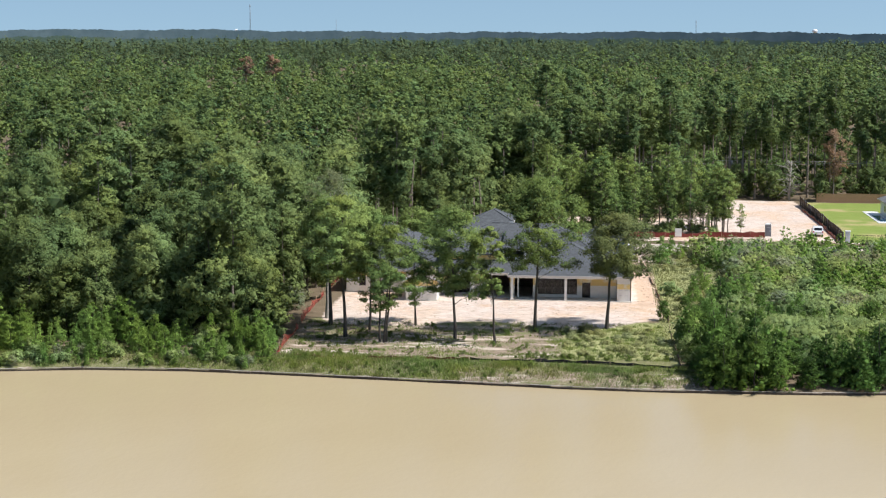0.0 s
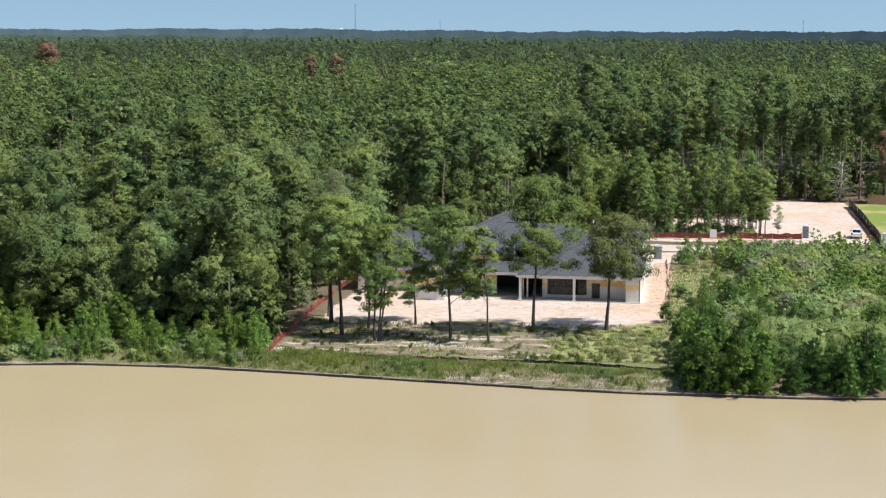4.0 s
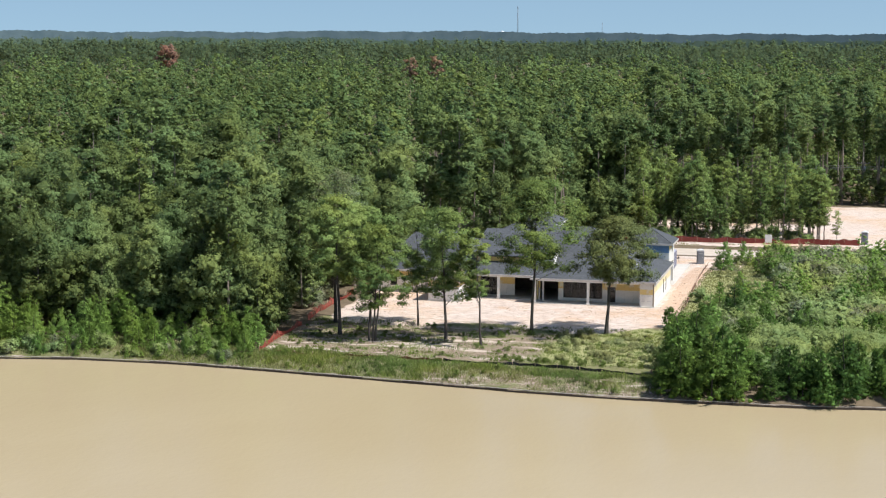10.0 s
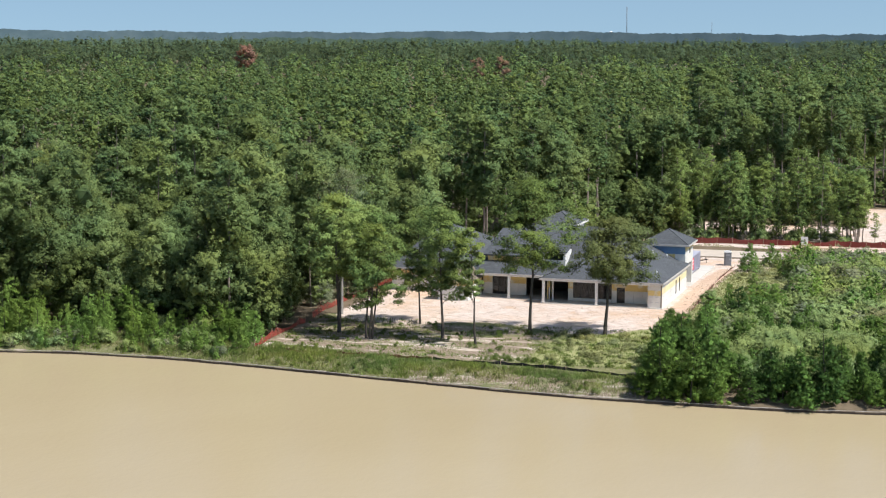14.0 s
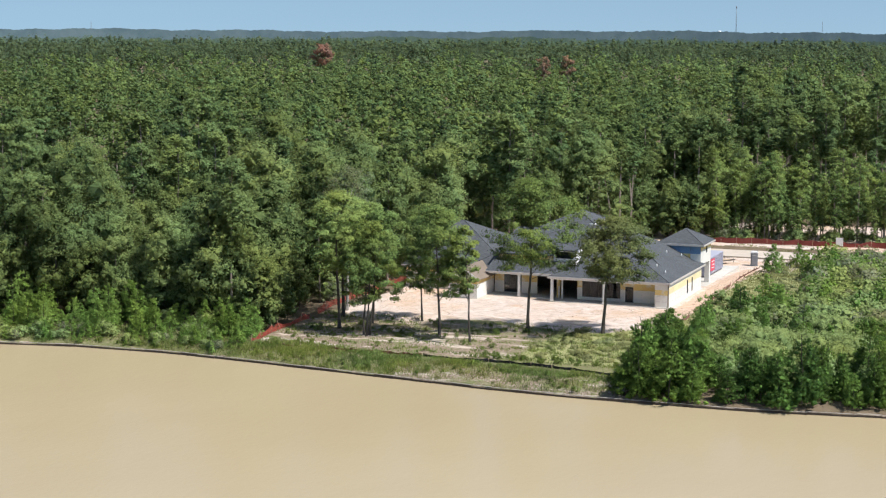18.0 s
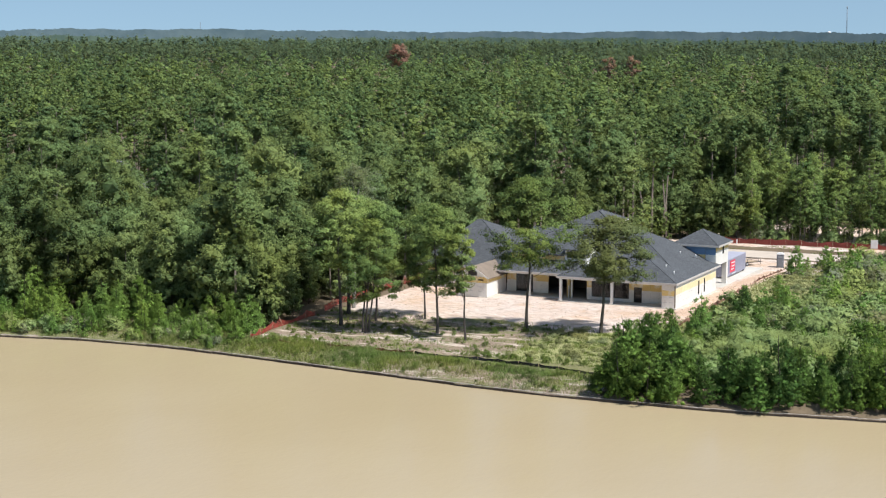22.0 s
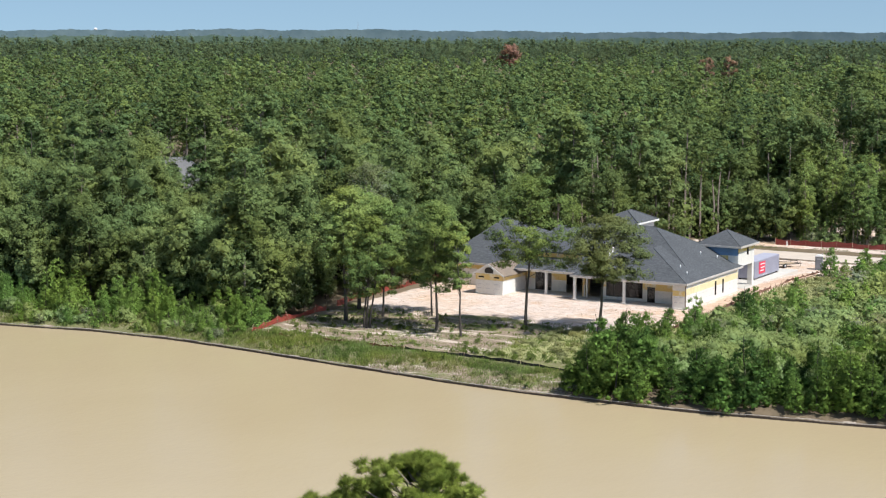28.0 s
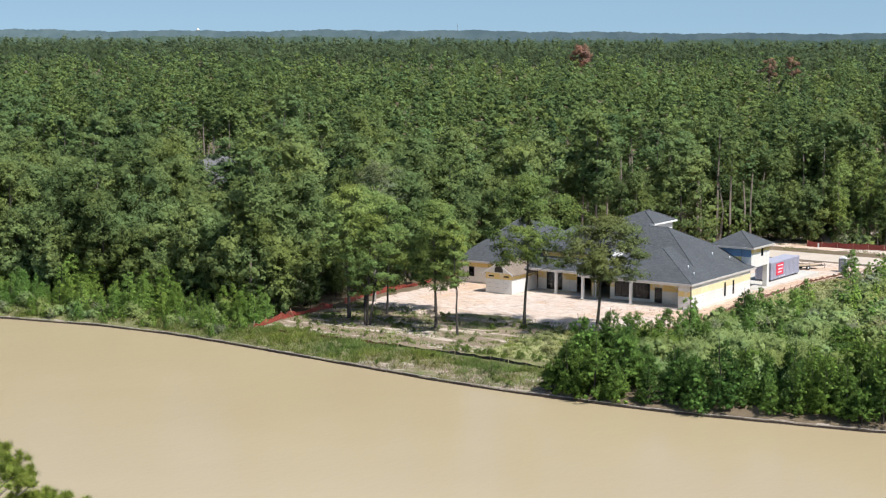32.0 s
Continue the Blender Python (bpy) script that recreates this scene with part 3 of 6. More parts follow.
# low timber edging along the far bank
edging = thing("bulkhead", "weathered dark timber edging with a pale cap along the pond", "bulkhead", kind="structure")
rng = np.random.default_rng(5)
bx = -84.0
while bx < 62:
    step = 2.4
    y0, y1 = float(shore(bx)), float(shore(bx + step))
    a = math.degrees(math.atan2(y1 - y0, step))
    L = math.hypot(step, y1 - y0)
    o = box("board", 0, L + 0.02, -0.06, 0.06, -0.5, 0.22 + rng.normal() * 0.03, TIMBER, edging, b=0.015)
    o.matrix_world = pose(bx, y0 + rng.normal() * 0.04, WATER_Z, rng.normal() * 2, 0, a)
    o = box("cap", 0, L, -0.05, 0.08, 0.0, 0.06, TIMBER_TOP, edging, b=0.02)
    o.matrix_world = pose(bx, y0 + 0.14 + rng.normal() * 0.04, WATER_Z + 0.25 + rng.normal() * 0.015, rng.normal() * 4, 0, a + rng.normal() * 0.6)
    bx += step

# road
road = box("road", -60, 120, 61.0, 69.5, -1.3, -0.62, ROADTOP, None, b=0.03)
tagged(road, "pale concrete residential road", "road", kind="structure")

# ------------------------------------------------------------------ the house under construction
house = thing("house", "unfinished one-storey house with charcoal hip roofs and white and yellow sheathing", "house")


def hip_roof(name, x0, x1, y0, y1, z, s, left=True, right=True, parent=None, mat=None, thick=0.22, label="", along=False):
    """A hip roof over a rectangle, its ridge along the longer side; left and right are the slopes of its ends as shares of a full hip, 0 for a gable."""
    w, d = x1 - x0, y1 - y0
    level = along or d <= w
    if level:
        k = d / 2
        a, b = (x0 + k * left, (y0 + y1) / 2), (x1 - k * right, (y0 + y1) / 2)
    else:
        k = w / 2
        a, b = ((x0 + x1) / 2, y0 + k), ((x0 + x1) / 2, y1 - k)
    h = z + s * k
    V = [(x0, y0, z), (x1, y0, z), (x1, y1, z), (x0, y1, z), (*a, h), (*b, h)]
    V += [(x, y, q - thick) for x, y, q in V[:4]]
    if level:
        top = [(0, 1, 5, 4), (1, 2, 5), (2, 3, 4, 5), (3, 0, 4)]
    else:
        top = [(0, 1, 4), (1, 2, 5, 4), (2, 3, 5), (3, 0, 4, 5)]
    F = top + [(1, 0, 6, 7), (2, 1, 7, 8), (3, 2, 8, 9), (0, 3, 9, 6), (6, 9, 8, 7)]
    r = solid(name, mesh_from(name, V, F), mat or SHINGLE, parent or house, label)
    # pale boards at the eaves
    for nm, c in (("fascia", (x0, x1, y0 - 0.03, y0 - 0.004, z - thick - 0.03, z + 0.03)), ("fascia", (x0, x1, y1 + 0.004, y1 + 0.03, z - thick - 0.03, z + 0.03)),
                  ("fascia", (x1 + 0.004, x1 + 0.03, y0 - 0.03, y1 + 0.03, z - thick - 0.03, z + 0.03)), ("fascia", (x0 - 0.03, x0 - 0.004, y0 - 0.03, y1 + 0.03, z - thick - 0.03, z + 0.03))):
        box(nm, *c, FASCIA, r, b=0.006)
    # ridge and hip caps
    caps = [(V[4], V[5])] + [(V[i], V[j]) for i, j in ((0, 4), (1, 5 if level else 4), (2, 5), (3, 4 if level else 5))]
    for p, q in caps:
        p, q = Vector(p), Vector(q)
        if (q - p).length > 0.3:
            tubes("ridge_cap", [([p + Vector((0, 0, 0.0)), q], [0.05, 0.05], 6)], SHINGLE, r)
    return r


def sheet_wall(axis_, at, a0, a1, z0, z1, out, holes=(), band=0.75, parent=house, low=None, high=None, t=0.16, cap=0.0):
    """A wall with thickness, openings through it, clad with white sheets below and yellow sheets above.
    axis_ 'x': the wall runs along x at y = at; out: +1 or -1, the side that it faces."""
    low, high = low or SHEATH, high or YELLOW

    def bx(name, u0, u1, q0, q1, d0, d1, mat, par, b=0.006):
        lo, hi = sorted((at + out * d0, at + out * d1))
        if axis_ == "x":
            return box(name, u0, u1, lo, hi, q0, q1, mat, par, b=b)
        return box(name, lo, hi, u0, u1, q0, q1, mat, par, b=b)
    wall = thing("wall", "", "")
    for k in ("label", "category"):
        if k in wall:
            del wall[k]
    wall.parent = parent
    cuts = sorted({a0, a1, *[h[0] for h in holes], *[h[1] for h in holes]})
    for u0, u1 in zip(cuts, cuts[1:]):
        spans = [(z0, z1)]
        for h0, h1, b0, b1 in holes:
            if h0 < u1 - 1e-4 and h1 > u0 + 1e-4:
                spans = [s for p, q in spans for s in ((p, min(q, b0)), (max(p, b1), q)) if s[1] - s[0] > 0.03]
        for p, q in spans:
            bx("core", u0, u1, p, q, -t, -0.012, PLYWOOD, wall, 0)
            n = max(1, round((u1 - u0) / 1.22))
            split = z1 - band
            for i in range(n):
                w0, w1 = u0 + (u1 - u0) * i / n + 0.006, u0 + (u1 - u0) * (i + 1) / n - 0.006
                if p < split - 0.05:
                    bx("panel", w0, w1, p + 0.003, min(q, split) - 0.003, -0.009, 0.006 + 0.004 * (i % 2), low, wall)
                if q > split + 0.05:
                    bx("panel", w0, w1, max(p, split) + 0.003, q - cap - 0.003, -0.009, 0.004 + 0.004 * ((i + 1) % 2), high, wall)
                    if cap:
                        bx("panel", w0, w1, q - cap + 0.003, q - 0.003, -0.009, 0.006, low, wall)
    return wall


def window(axis_, at, u0, u1, z0, z1, out, panes=1, parent=house, name="window"):
    w = new(name)
    w.parent = parent

    def bx(nm, p0, p1, q0, q1, d0, d1, mat):
        lo, hi = sorted((at + out * d0, at + out * d1))
        a = (p0, p1, lo, hi, q0, q1) if axis_ == "x" else (lo, hi, p0, p1, q0, q1)
        return box(nm, *a, mat, w, b=0.006)
    f = 0.07
    bx("frame", u0, u0 + f, z0, z1, -0.1, 0.03, DARKFRAME)
    bx("frame", u1 - f, u1, z0, z1, -0.1, 0.03, DARKFRAME)
    bx("frame", u0 + f, u1 - f, z0, z0 + f, -0.1, 0.028, DARKFRAME)
    bx("frame", u0 + f, u1 - f, z1 - f, z1, -0.1, 0.028, DARKFRAME)
    step = (u1 - u0) / panes
    for i in range(1, panes):
        bx("mullion", u0 + i * step - 0.04, u0 + i * step + 0.04, z0 + f, z1 - f, -0.09, 0.024, DARKFRAME)
    for i in range(panes):
        bx("pane", u0 + i * step + 0.05, u0 + (i + 1) * step - 0.05, z0 + f * 0.7, z1 - f * 0.7, -0.05, -0.03, GLASS)
    return w


# slab, a little proud of the soil
box("slab", -16.5, 0.15, -0.25, 19.8, -0.35, 0.1, CONCRETE, house, "pale concrete slab", b=0.02)
box("slab", -26.0, -16.504, 2.0, 19.8, -0.35, 0.1, CONCRETE, house, b=0.02)
box("slab", -39.6, -26.004, 5.0, 19.8, -0.35, 0.1, CONCRETE, house, b=0.02)
box("slab", -30.4, -26.0, -2.0, 4.996, -0.35, 0.1, CONCRETE, house, b=0.02)
box("slab", -7.5, 0.15, 19.804, 44.5, -0.9, 0.03, CONCRETE, house, b=0.02)
# east side, with two tall windows
sheet_wall("y", 0, 0.0, 18.9, 0.1, 3.2, 1, [(10.2, 10.75, 0.55, 2.45), (12.95, 13.5, 0.55, 2.45)], 1.35, cap=0.5, high=YELLOW_SUNLIT)
for y in (10.2, 12.95):
    window("y", 0, y, y + 0.55, 0.55, 2.45, 1)
sheet_wall("x", 0, -1.91, -0.18, 0.1, 3.2, -1, (), 1.5, cap=0.8)
box("wall_return", -1.91, -1.77, 0.17, 2.56, 0.1, 3.2, SHEATH, house)
# porch back wall with door, windows and open doorway
sheet_wall("x", 2.62, -16.0, -1.93, 0.1, 3.2, -1, [(-6.6, -5.5, 0.1, 2.15), (-12.6, -7.3, 0.5, 2.75), (-15.8, -13.3, 0.1, 2.95)], 1.45)
window("x", 2.62, -12.6, -7.3, 0.5, 2.75, -1, 5)
d = window("x", 2.62, -6.6, -5.5, 0.1, 2.15, -1, 1, name="door")
sheet_wall("x", 5.1, -26.0, -16.2, 0.1, 3.3, -1, [(-24.6, -22.1, 0.15, 2.7), (-19.8, -16.6, 0.1, 2.9)], 1.6)
window("x", 5.1, -24.6, -22.1, 0.15, 2.7, -1, 3)
box("partition", -16.3, -16.15, 2.9, 5.0, 0.1, 3.2, YELLOW, house)
# porch posts and beams
for x, y in ((-8.8, -0.02), (-16.04, -0.05), (-21.48, 2.25)):
    p = box("post", x - 0.17, x + 0.17, y - 0.17, y + 0.17, 0.1, 3.05, TRIM, house, "white wrapped porch post")
    box("post_base", x - 0.22, x + 0.22, y - 0.22, y + 0.22, 0.1, 0.26, TRIM, p)
box("post", -15.4, -15.2, 2.1, 2.3, 0.1, 3.05, TRIM, house, "slim white porch post")
box("beam", -16.3, -1.95, -0.24, 0.2, 3.05, 3.3, TRIM, house)
box("beam", -25.9, -16.304, 2.05, 2.45, 3.05, 3.3, TRIM, house)
box("soffit", -16.3, -1.8, -0.3, 2.6, 3.304, 3.34, PLYWOOD, house)
# dark inside: floor, back and partitions
box("inner_wall", -39.3, -0.3, 12.0, 12.2, 0.1, 3.2, INTERIOR, house)
box("inner_wall", -13.0, -12.85, 2.8, 11.9, 0.1, 3.2, INTERIOR, house)
box("inner_wall", -5.0, -4.85, 2.8, 11.9, 0.1, 3.2, INTERIOR, house)
box("inner_ceiling", -39.3, -0.3, 5.3, 19.0, 3.22, 3.3, INTERIOR, house)
box("inner_ceiling", -16.0, -0.3, 2.8, 5.29, 3.22, 3.3, INTERIOR, house)
# gabled bay
sheet_wall("x", -1.9, -30.3, -26.1, 0.1, 2.85, -1, [(-29.8, -29.0, 2.3, 2.5), (-27.4, -26.6, 2.3, 2.5)], 0.85)
sheet_wall("y", -26.1, -1.88, 5.0, 0.1, 2.85, 1, (), 0.85)
sheet_wall("y", -30.3, -1.88, 5.0, 0.1, 2.85, -1, (), 0.85)
gv = [(-30.3, -1.9, 2.85), (-26.1, -1.9, 2.85), (-28.2, -1.9, 4.15)]
gab = solid("gable", mesh_from("gable", gv + [(x, y + 0.15, z) for x, y, z in gv], [(0, 1, 2), (5, 4, 3), (0, 3, 4, 1), (1, 4, 5, 2), (2, 5, 3, 0)]), TRIM, house, "white gable end with a dark plate as vent")
# the vent's inner shade is a dark arched plate set on the gable
arch = [(-28.85, 2.95), (-27.55, 2.95), (-27.55, 3.4)] + [(-28.2 + 0.65 * math.cos(math.pi * i / 8), 3.4 + 0.36 * math.sin(math.pi * i / 8)) for i in range(1, 8)] + [(-28.85, 3.4)]
na = len(arch)
av = [(x, -1.955, z) for x, z in arch] + [(x, -1.905, z) for x, z in arch]
solid("vent_opening", mesh_from("vent_opening", av, [tuple(range(na)), tuple(range(2 * na - 1, na - 1, -1))] + [(i, na + i, na + (i + 1) % na, (i + 1) % na) for i in range(na)]), DARKFRAME, gab, "dark arched plate for the shade inside the vent")
rv = [(-30.75, -2.3, 2.72), (-28.2, -2.3, 4.28), (-25.65, -2.3, 2.72), (-30.75, 9, 2.72), (-28.2, 9, 4.28), (-25.65, 9, 2.72)]
rv += [(x, y, z - 0.14) for x, y, z in rv]
rf = [(0, 1, 4, 3), (1, 2, 5, 4), (7, 6, 9, 10), (8, 7, 10, 11), (0, 6, 7, 1), (1, 7, 8, 2), (2, 8, 11, 5), (3, 9, 6, 0)]
solid("bay_roof", mesh_from("bay_roof", rv, rf), PLYWOOD, house, "bare plywood gable roof")
for sx in (-1, 1):
    o = box("rake_board", 0, 2.99, -0.03, 0.0, -0.2, 0.02, TRIM, house)
    o.matrix_world = pose(-28.2, -2.305, 4.3, 0, 31.5 if sx > 0 else 180 - 31.5, 0) if sx > 0 else pose(-30.76, -2.305, 2.73, 0, -31.5, 0)
# west wing
sheet_wall("x", 5.1, -39.3, -30.32, 0.1, 3.05, -1, [(-37.5, -36.6, 0.9, 2.3)], 0.75)
window("x", 5.1, -37.5, -36.6, 0.9, 2.3, -1, 1)
sheet_wall("y", -39.3, 5.12, 19.5, 0.1, 3.05, -1, (), 0.75)
sheet_wall("x", 19.6, -39.3, -7.0, 0.1, 3.1, 1, (), 0.75)
# clerestory over the porch, part of it still open
sheet_wall("x", 5.4, -25.4, -17.6, 4.35, 5.6, -1, (), 1.05)
sheet_wall("x", 5.4, -17.58, -14.4, 4.35, 6.35, -1, [(-17.3, -14.7, 5.15, 6.05)], 0.5, low=TRIM, high=TRIM)
sheet_wall("y", -14.4, 5.42, 9.0, 4.0, 6.35, 1, (), 0.5, low=TRIM, high=TRIM)
dv = [(-26, 4.9, 5.62), (-17.5, 4.9, 5.62), (-17.5, 15.2, 8.15), (-26, 15.2, 8.15)]
solid("clerestory_roof", mesh_from("clerestory_roof", dv + [(x, y, z - 0.2) for x, y, z in dv], [(0, 1, 2, 3), (7, 6, 5, 4), (0, 4, 5, 1), (1, 5, 6, 2), (3, 7, 4, 0)]), SHINGLE, house)
dv = [(-17.7, 4.95, 6.37), (-14.1, 4.95, 6.37), (-14.1, 12.5, 7.95), (-17.7, 12.5, 7.95)]
solid("clerestory_roof", mesh_from("clerestory_roof", dv + [(x, y, z - 0.15) for x, y, z in dv], [(0, 1, 2, 3), (7, 6, 5, 4), (0, 4, 5, 1), (1, 5, 6, 2), (3, 7, 4, 0)]), SHINGLE, house)
dv = [(-26.2, 1.75, 3.42), (-15.0, 1.75, 3.42), (-15.0, 5.35, 4.75), (-26.2, 5.35, 4.75)]
pr = solid("porch_roof", mesh_from("porch_roof", dv + [(x, y, z - 0.14) for x, y, z in dv], [(0, 1, 2, 3), (7, 6, 5, 4), (0, 4, 5, 1), (1, 5, 6, 2), (3, 7, 4, 0), (2, 6, 7, 3)]), SHINGLE, house)
box("fascia", -26.2, -15.0, 1.7, 1.745, 3.24, 3.43, FASCIA, pr)
# roofs
hip_roof("roof", -16.6, 0.25, -0.45, 20.3, 3.42, 0.40, left=False, label="charcoal shingled east hip roof")
hip_roof("roof", -30.0, -0.5, 4.4, 25.0, 3.42, 0.525, label="charcoal shingled main hip roof")
hip_roof("roof", -39.8, -23.3, 4.6, 27.0, 3.22, 0.48, left=0.42, label="charcoal shingled west hip roof", along=True)
# upper storey
for w in (("x", 23.5, -23.6, -17.4, -1), ("x", 29.9, -23.6, -17.4, 1)):
    sheet_wall(w[0], w[1], w[2], w[3], 4.0, 7.95, w[4], (), 0.5, low=TRIM, high=TRIM)
sheet_wall("y", -17.4, 23.52, 29.88, 4.0, 7.95, 1, (), 0.5, low=TRIM, high=TRIM)
sheet_wall("y", -23.6, 23.52, 29.88, 4.0, 7.95, -1, (), 0.5, low=TRIM, high=TRIM)
uv = [(-16.9, 22.9, 8.1), (-16.9, 30.5, 8.1), (-20.0, 26.0, 9.6), (-20.0, 27.4, 9.6), (-23.1, 30.5, 8.1), (-17.6, 17.5, 5.8), (-28.4, 17.5, 5.8), (-17.6, 22.9, 8.1)]
uv += [(x, y, z - 0.2) for x, y, z in uv]
uf = [(0, 1, 3, 2), (1, 4, 3), (0, 2, 6, 5, 7), (4, 6, 2, 3), (8, 0, 7, 15), (9, 1, 0, 8), (12, 4, 1, 9), (15, 7, 5, 13), (14, 6, 4, 12), (13, 5, 6, 14)]
ur = solid("roof", mesh_from("roof", uv, uf), SHINGLE, house, "charcoal shingled upper roof")
box("fascia", -16.895, -16.86, 22.9, 30.5, 7.86, 8.13, TRIM, ur)
box("fascia", -17.6, -16.9, 22.86, 22.895, 7.86, 8.13, TRIM, ur)
for p, q in (((-20.0, 26.0, 9.6), (-20.0, 27.4, 9.6)), ((-16.9, 22.9, 8.1), (-20.0, 26.0, 9.6)), ((-16.9, 30.5, 8.1), (-20.0, 27.4, 9.6)), ((-28.4, 17.5, 5.8), (-20.0, 26.0, 9.6))):
    tubes("ridge_cap", [([p, q], [0.09, 0.09], 6)], SHINGLE, ur)
# raised carport block
sheet_wall("x", 20.0, -6.2, -1.9, 3.2, 5.95, -1, (), 1.15, high=BLUE, low=YELLOW)
sheet_wall("x", 20.0, -1.88, -0.4, 3.2, 5.95, -1, (), 1.15, high=BLUE)
sheet_wall("y", -0.4, 20.02, 26.4, 3.2, 5.95, 1, [(23.4, 24.1, 4.6, 5.75)], 0.7)
window("y", -0.4, 23.4, 24.1, 4.6, 5.75, 1)
sheet_wall("x", 26.4, -6.2, -0.4, 3.2, 5.95, 1, (), 0.7)
sheet_wall("y", -6.2, 20.02, 26.38, 0.1, 5.95, -1, (), 0.7)
box("carport_ceiling", -6.1, -0.5, 20.1, 26.3, 3.2, 3.3, PLYWOOD, house)
for x, y in ((-0.75, 26.05), (-6.0, 26.05)):
    box("carport_post", x - 0.35, x + 0.35, y - 0.35, y + 0.35, 0.03, 3.2, SHEATH, house)
hip_roof("roof", -6.8, 0.15, 19.5, 26.9, 6.15, 0.54, label="charcoal shingled carport hip roof")
# vents on the roof
for x, y, z in ((-3.0, 5.2, 4.75), (-1.4, 3.6, 4.15), (-4.2, 15.4, 5.35), (-2.6, 17.6, 4.7)):
    tubes("roof_vent", [([(x, y, z - 0.1), (x, y, z + 0.35)], [0.07, 0.07], 8)], WHITEPAINT, house)
# printed marks on the sheets, as bars
for i in range(14):
    y = 0.7 + i * 1.25
    for z in (0.75, 1.5):
        box("printed_bar", 0.012, 0.016, y, y + 0.5, z, z + 0.07, PRINT, house, b=0)
for i in range(4):
    box("printed_bar", -1.7 + i % 2 * 0.8, -1.2 + i % 2 * 0.8, -0.016, -0.012, 0.8 + i // 2 * 0.7, 0.87 + i // 2 * 0.7, PRINT, house, b=0)
for i in range(6):
    box("printed_bar", -30.0 + i % 3 * 1.3, -29.4 + i % 3 * 1.3, -1.916, -1.912, 0.8 + i // 3 * 0.6, 0.87 + i // 3 * 0.6, PRINT, house, b=0)

# ------------------------------------------------------------------ site things
# enclosed lilac trailer with a red panel
tr = thing("cargo_trailer", "lilac-grey enclosed cargo container with a red panel, parked beside the house", "container", (-1.55, 30.0, 0.0))
box("body", -2.5, 0, 0, 10.6, 0.25, 2.75, LILAC, tr, b=0.04)
box("roof_panel", -2.46, -0.04, 0.04, 10.56, 2.754, 2.8, LILAC_ROOF, tr)
for i in range(21):
    box("rib", 0.004, 0.03, 0.3 + i * 0.5, 0.36 + i * 0.5, 0.35, 2.65, LILAC, tr, b=0.006)
for i in range(9):
    box("rib", -2.35 + i * 0.27, -2.27 + i * 0.27, -0.03, -0.004, 0.35, 2.65, LILAC, tr, b=0.006)
box("red_panel", 0.034, 0.05, 1.7, 4.4, 0.75, 2.5, REDPAINT, tr, b=0)
for z, a, b_ in ((2.05, 2.3, 4.1), (1.55, 2.5, 4.1), (1.1, 2.3, 3.7)):
    box("white_mark", 0.054, 0.06, a, b_, z, z + 0.16, WHITEPAINT, tr, b=0)
for i in range(4):
    box("white_mark", 0.034, 0.05, 2.9 + i * 0.6, 3.2 + i * 0.6, 0.42, 0.56, WHITEPAINT, tr, b=0)
for x in (-2.3, -0.3):
    for y in (0.3, 10.3):
        box("foot", x - 0.15, x + 0.15, y - 0.15, y + 0.15, -0.05, 0.25, STEEL, tr)
# small black flat trailer
ft = thing("flat_trailer", "small black steel utility trailer parked on the drive", "trailer", (-4.6, 51.0, -0.75), -35)
tubes("frame", [([(x, -2.2, 0.6), (x, 2.2, 0.6)], [0.06, 0.06], 6) for x in (-0.9, 0.9)] + [([(-0.9, y, 0.6), (0.9, y, 0.6)], [0.05, 0.05], 6) for y in (-2.2, -1.1, 0, 1.1, 2.2)], STEEL, ft)
tubes("tongue", [([(-0.9, 2.2, 0.6), (0, 3.7, 0.5)], [0.05, 0.05], 6), ([(0.9, 2.2, 0.6), (0, 3.7, 0.5)], [0.05, 0.05], 6), ([(0, 3.4, 0), (0, 3.4, 0.8)], [0.03, 0.03], 6)], STEEL, ft)
tubes("rail", [([(x, -2.2, 1.1), (x, 2.2, 1.1)], [0.035, 0.035], 6) for x in (-0.9, 0.9)] + [([(x, y, 0.6), (x, y, 1.1)], [0.03, 0.03], 6) for x in (-0.9, 0.9) for y in (-2.2, 0, 2.2)], STEEL, ft)
box("deck", -0.85, 0.85, -2.15, 2.15, 0.64, 0.69, STAKE, ft)


def wheel(parent, x, y, z, r=0.34, w=0.24):
    wl = new("wheel")
    wl.parent = parent
    tubes("tyre", [([(x - w / 2, y, z), (x - w / 2 + 0.03, y, z), (x + w / 2 - 0.03, y, z), (x + w / 2, y, z)], [r * 0.9, r, r, r * 0.9], 18)], RUBBER, wl)
    tubes("rim", [([(x - w / 2 - 0.01, y, z), (x + w / 2 + 0.01, y, z)], [r * 0.55, r * 0.55], 14)], GALV, wl)


for x in (-1.05, 1.05):
    wheel(ft, x, -0.3, 0.34)


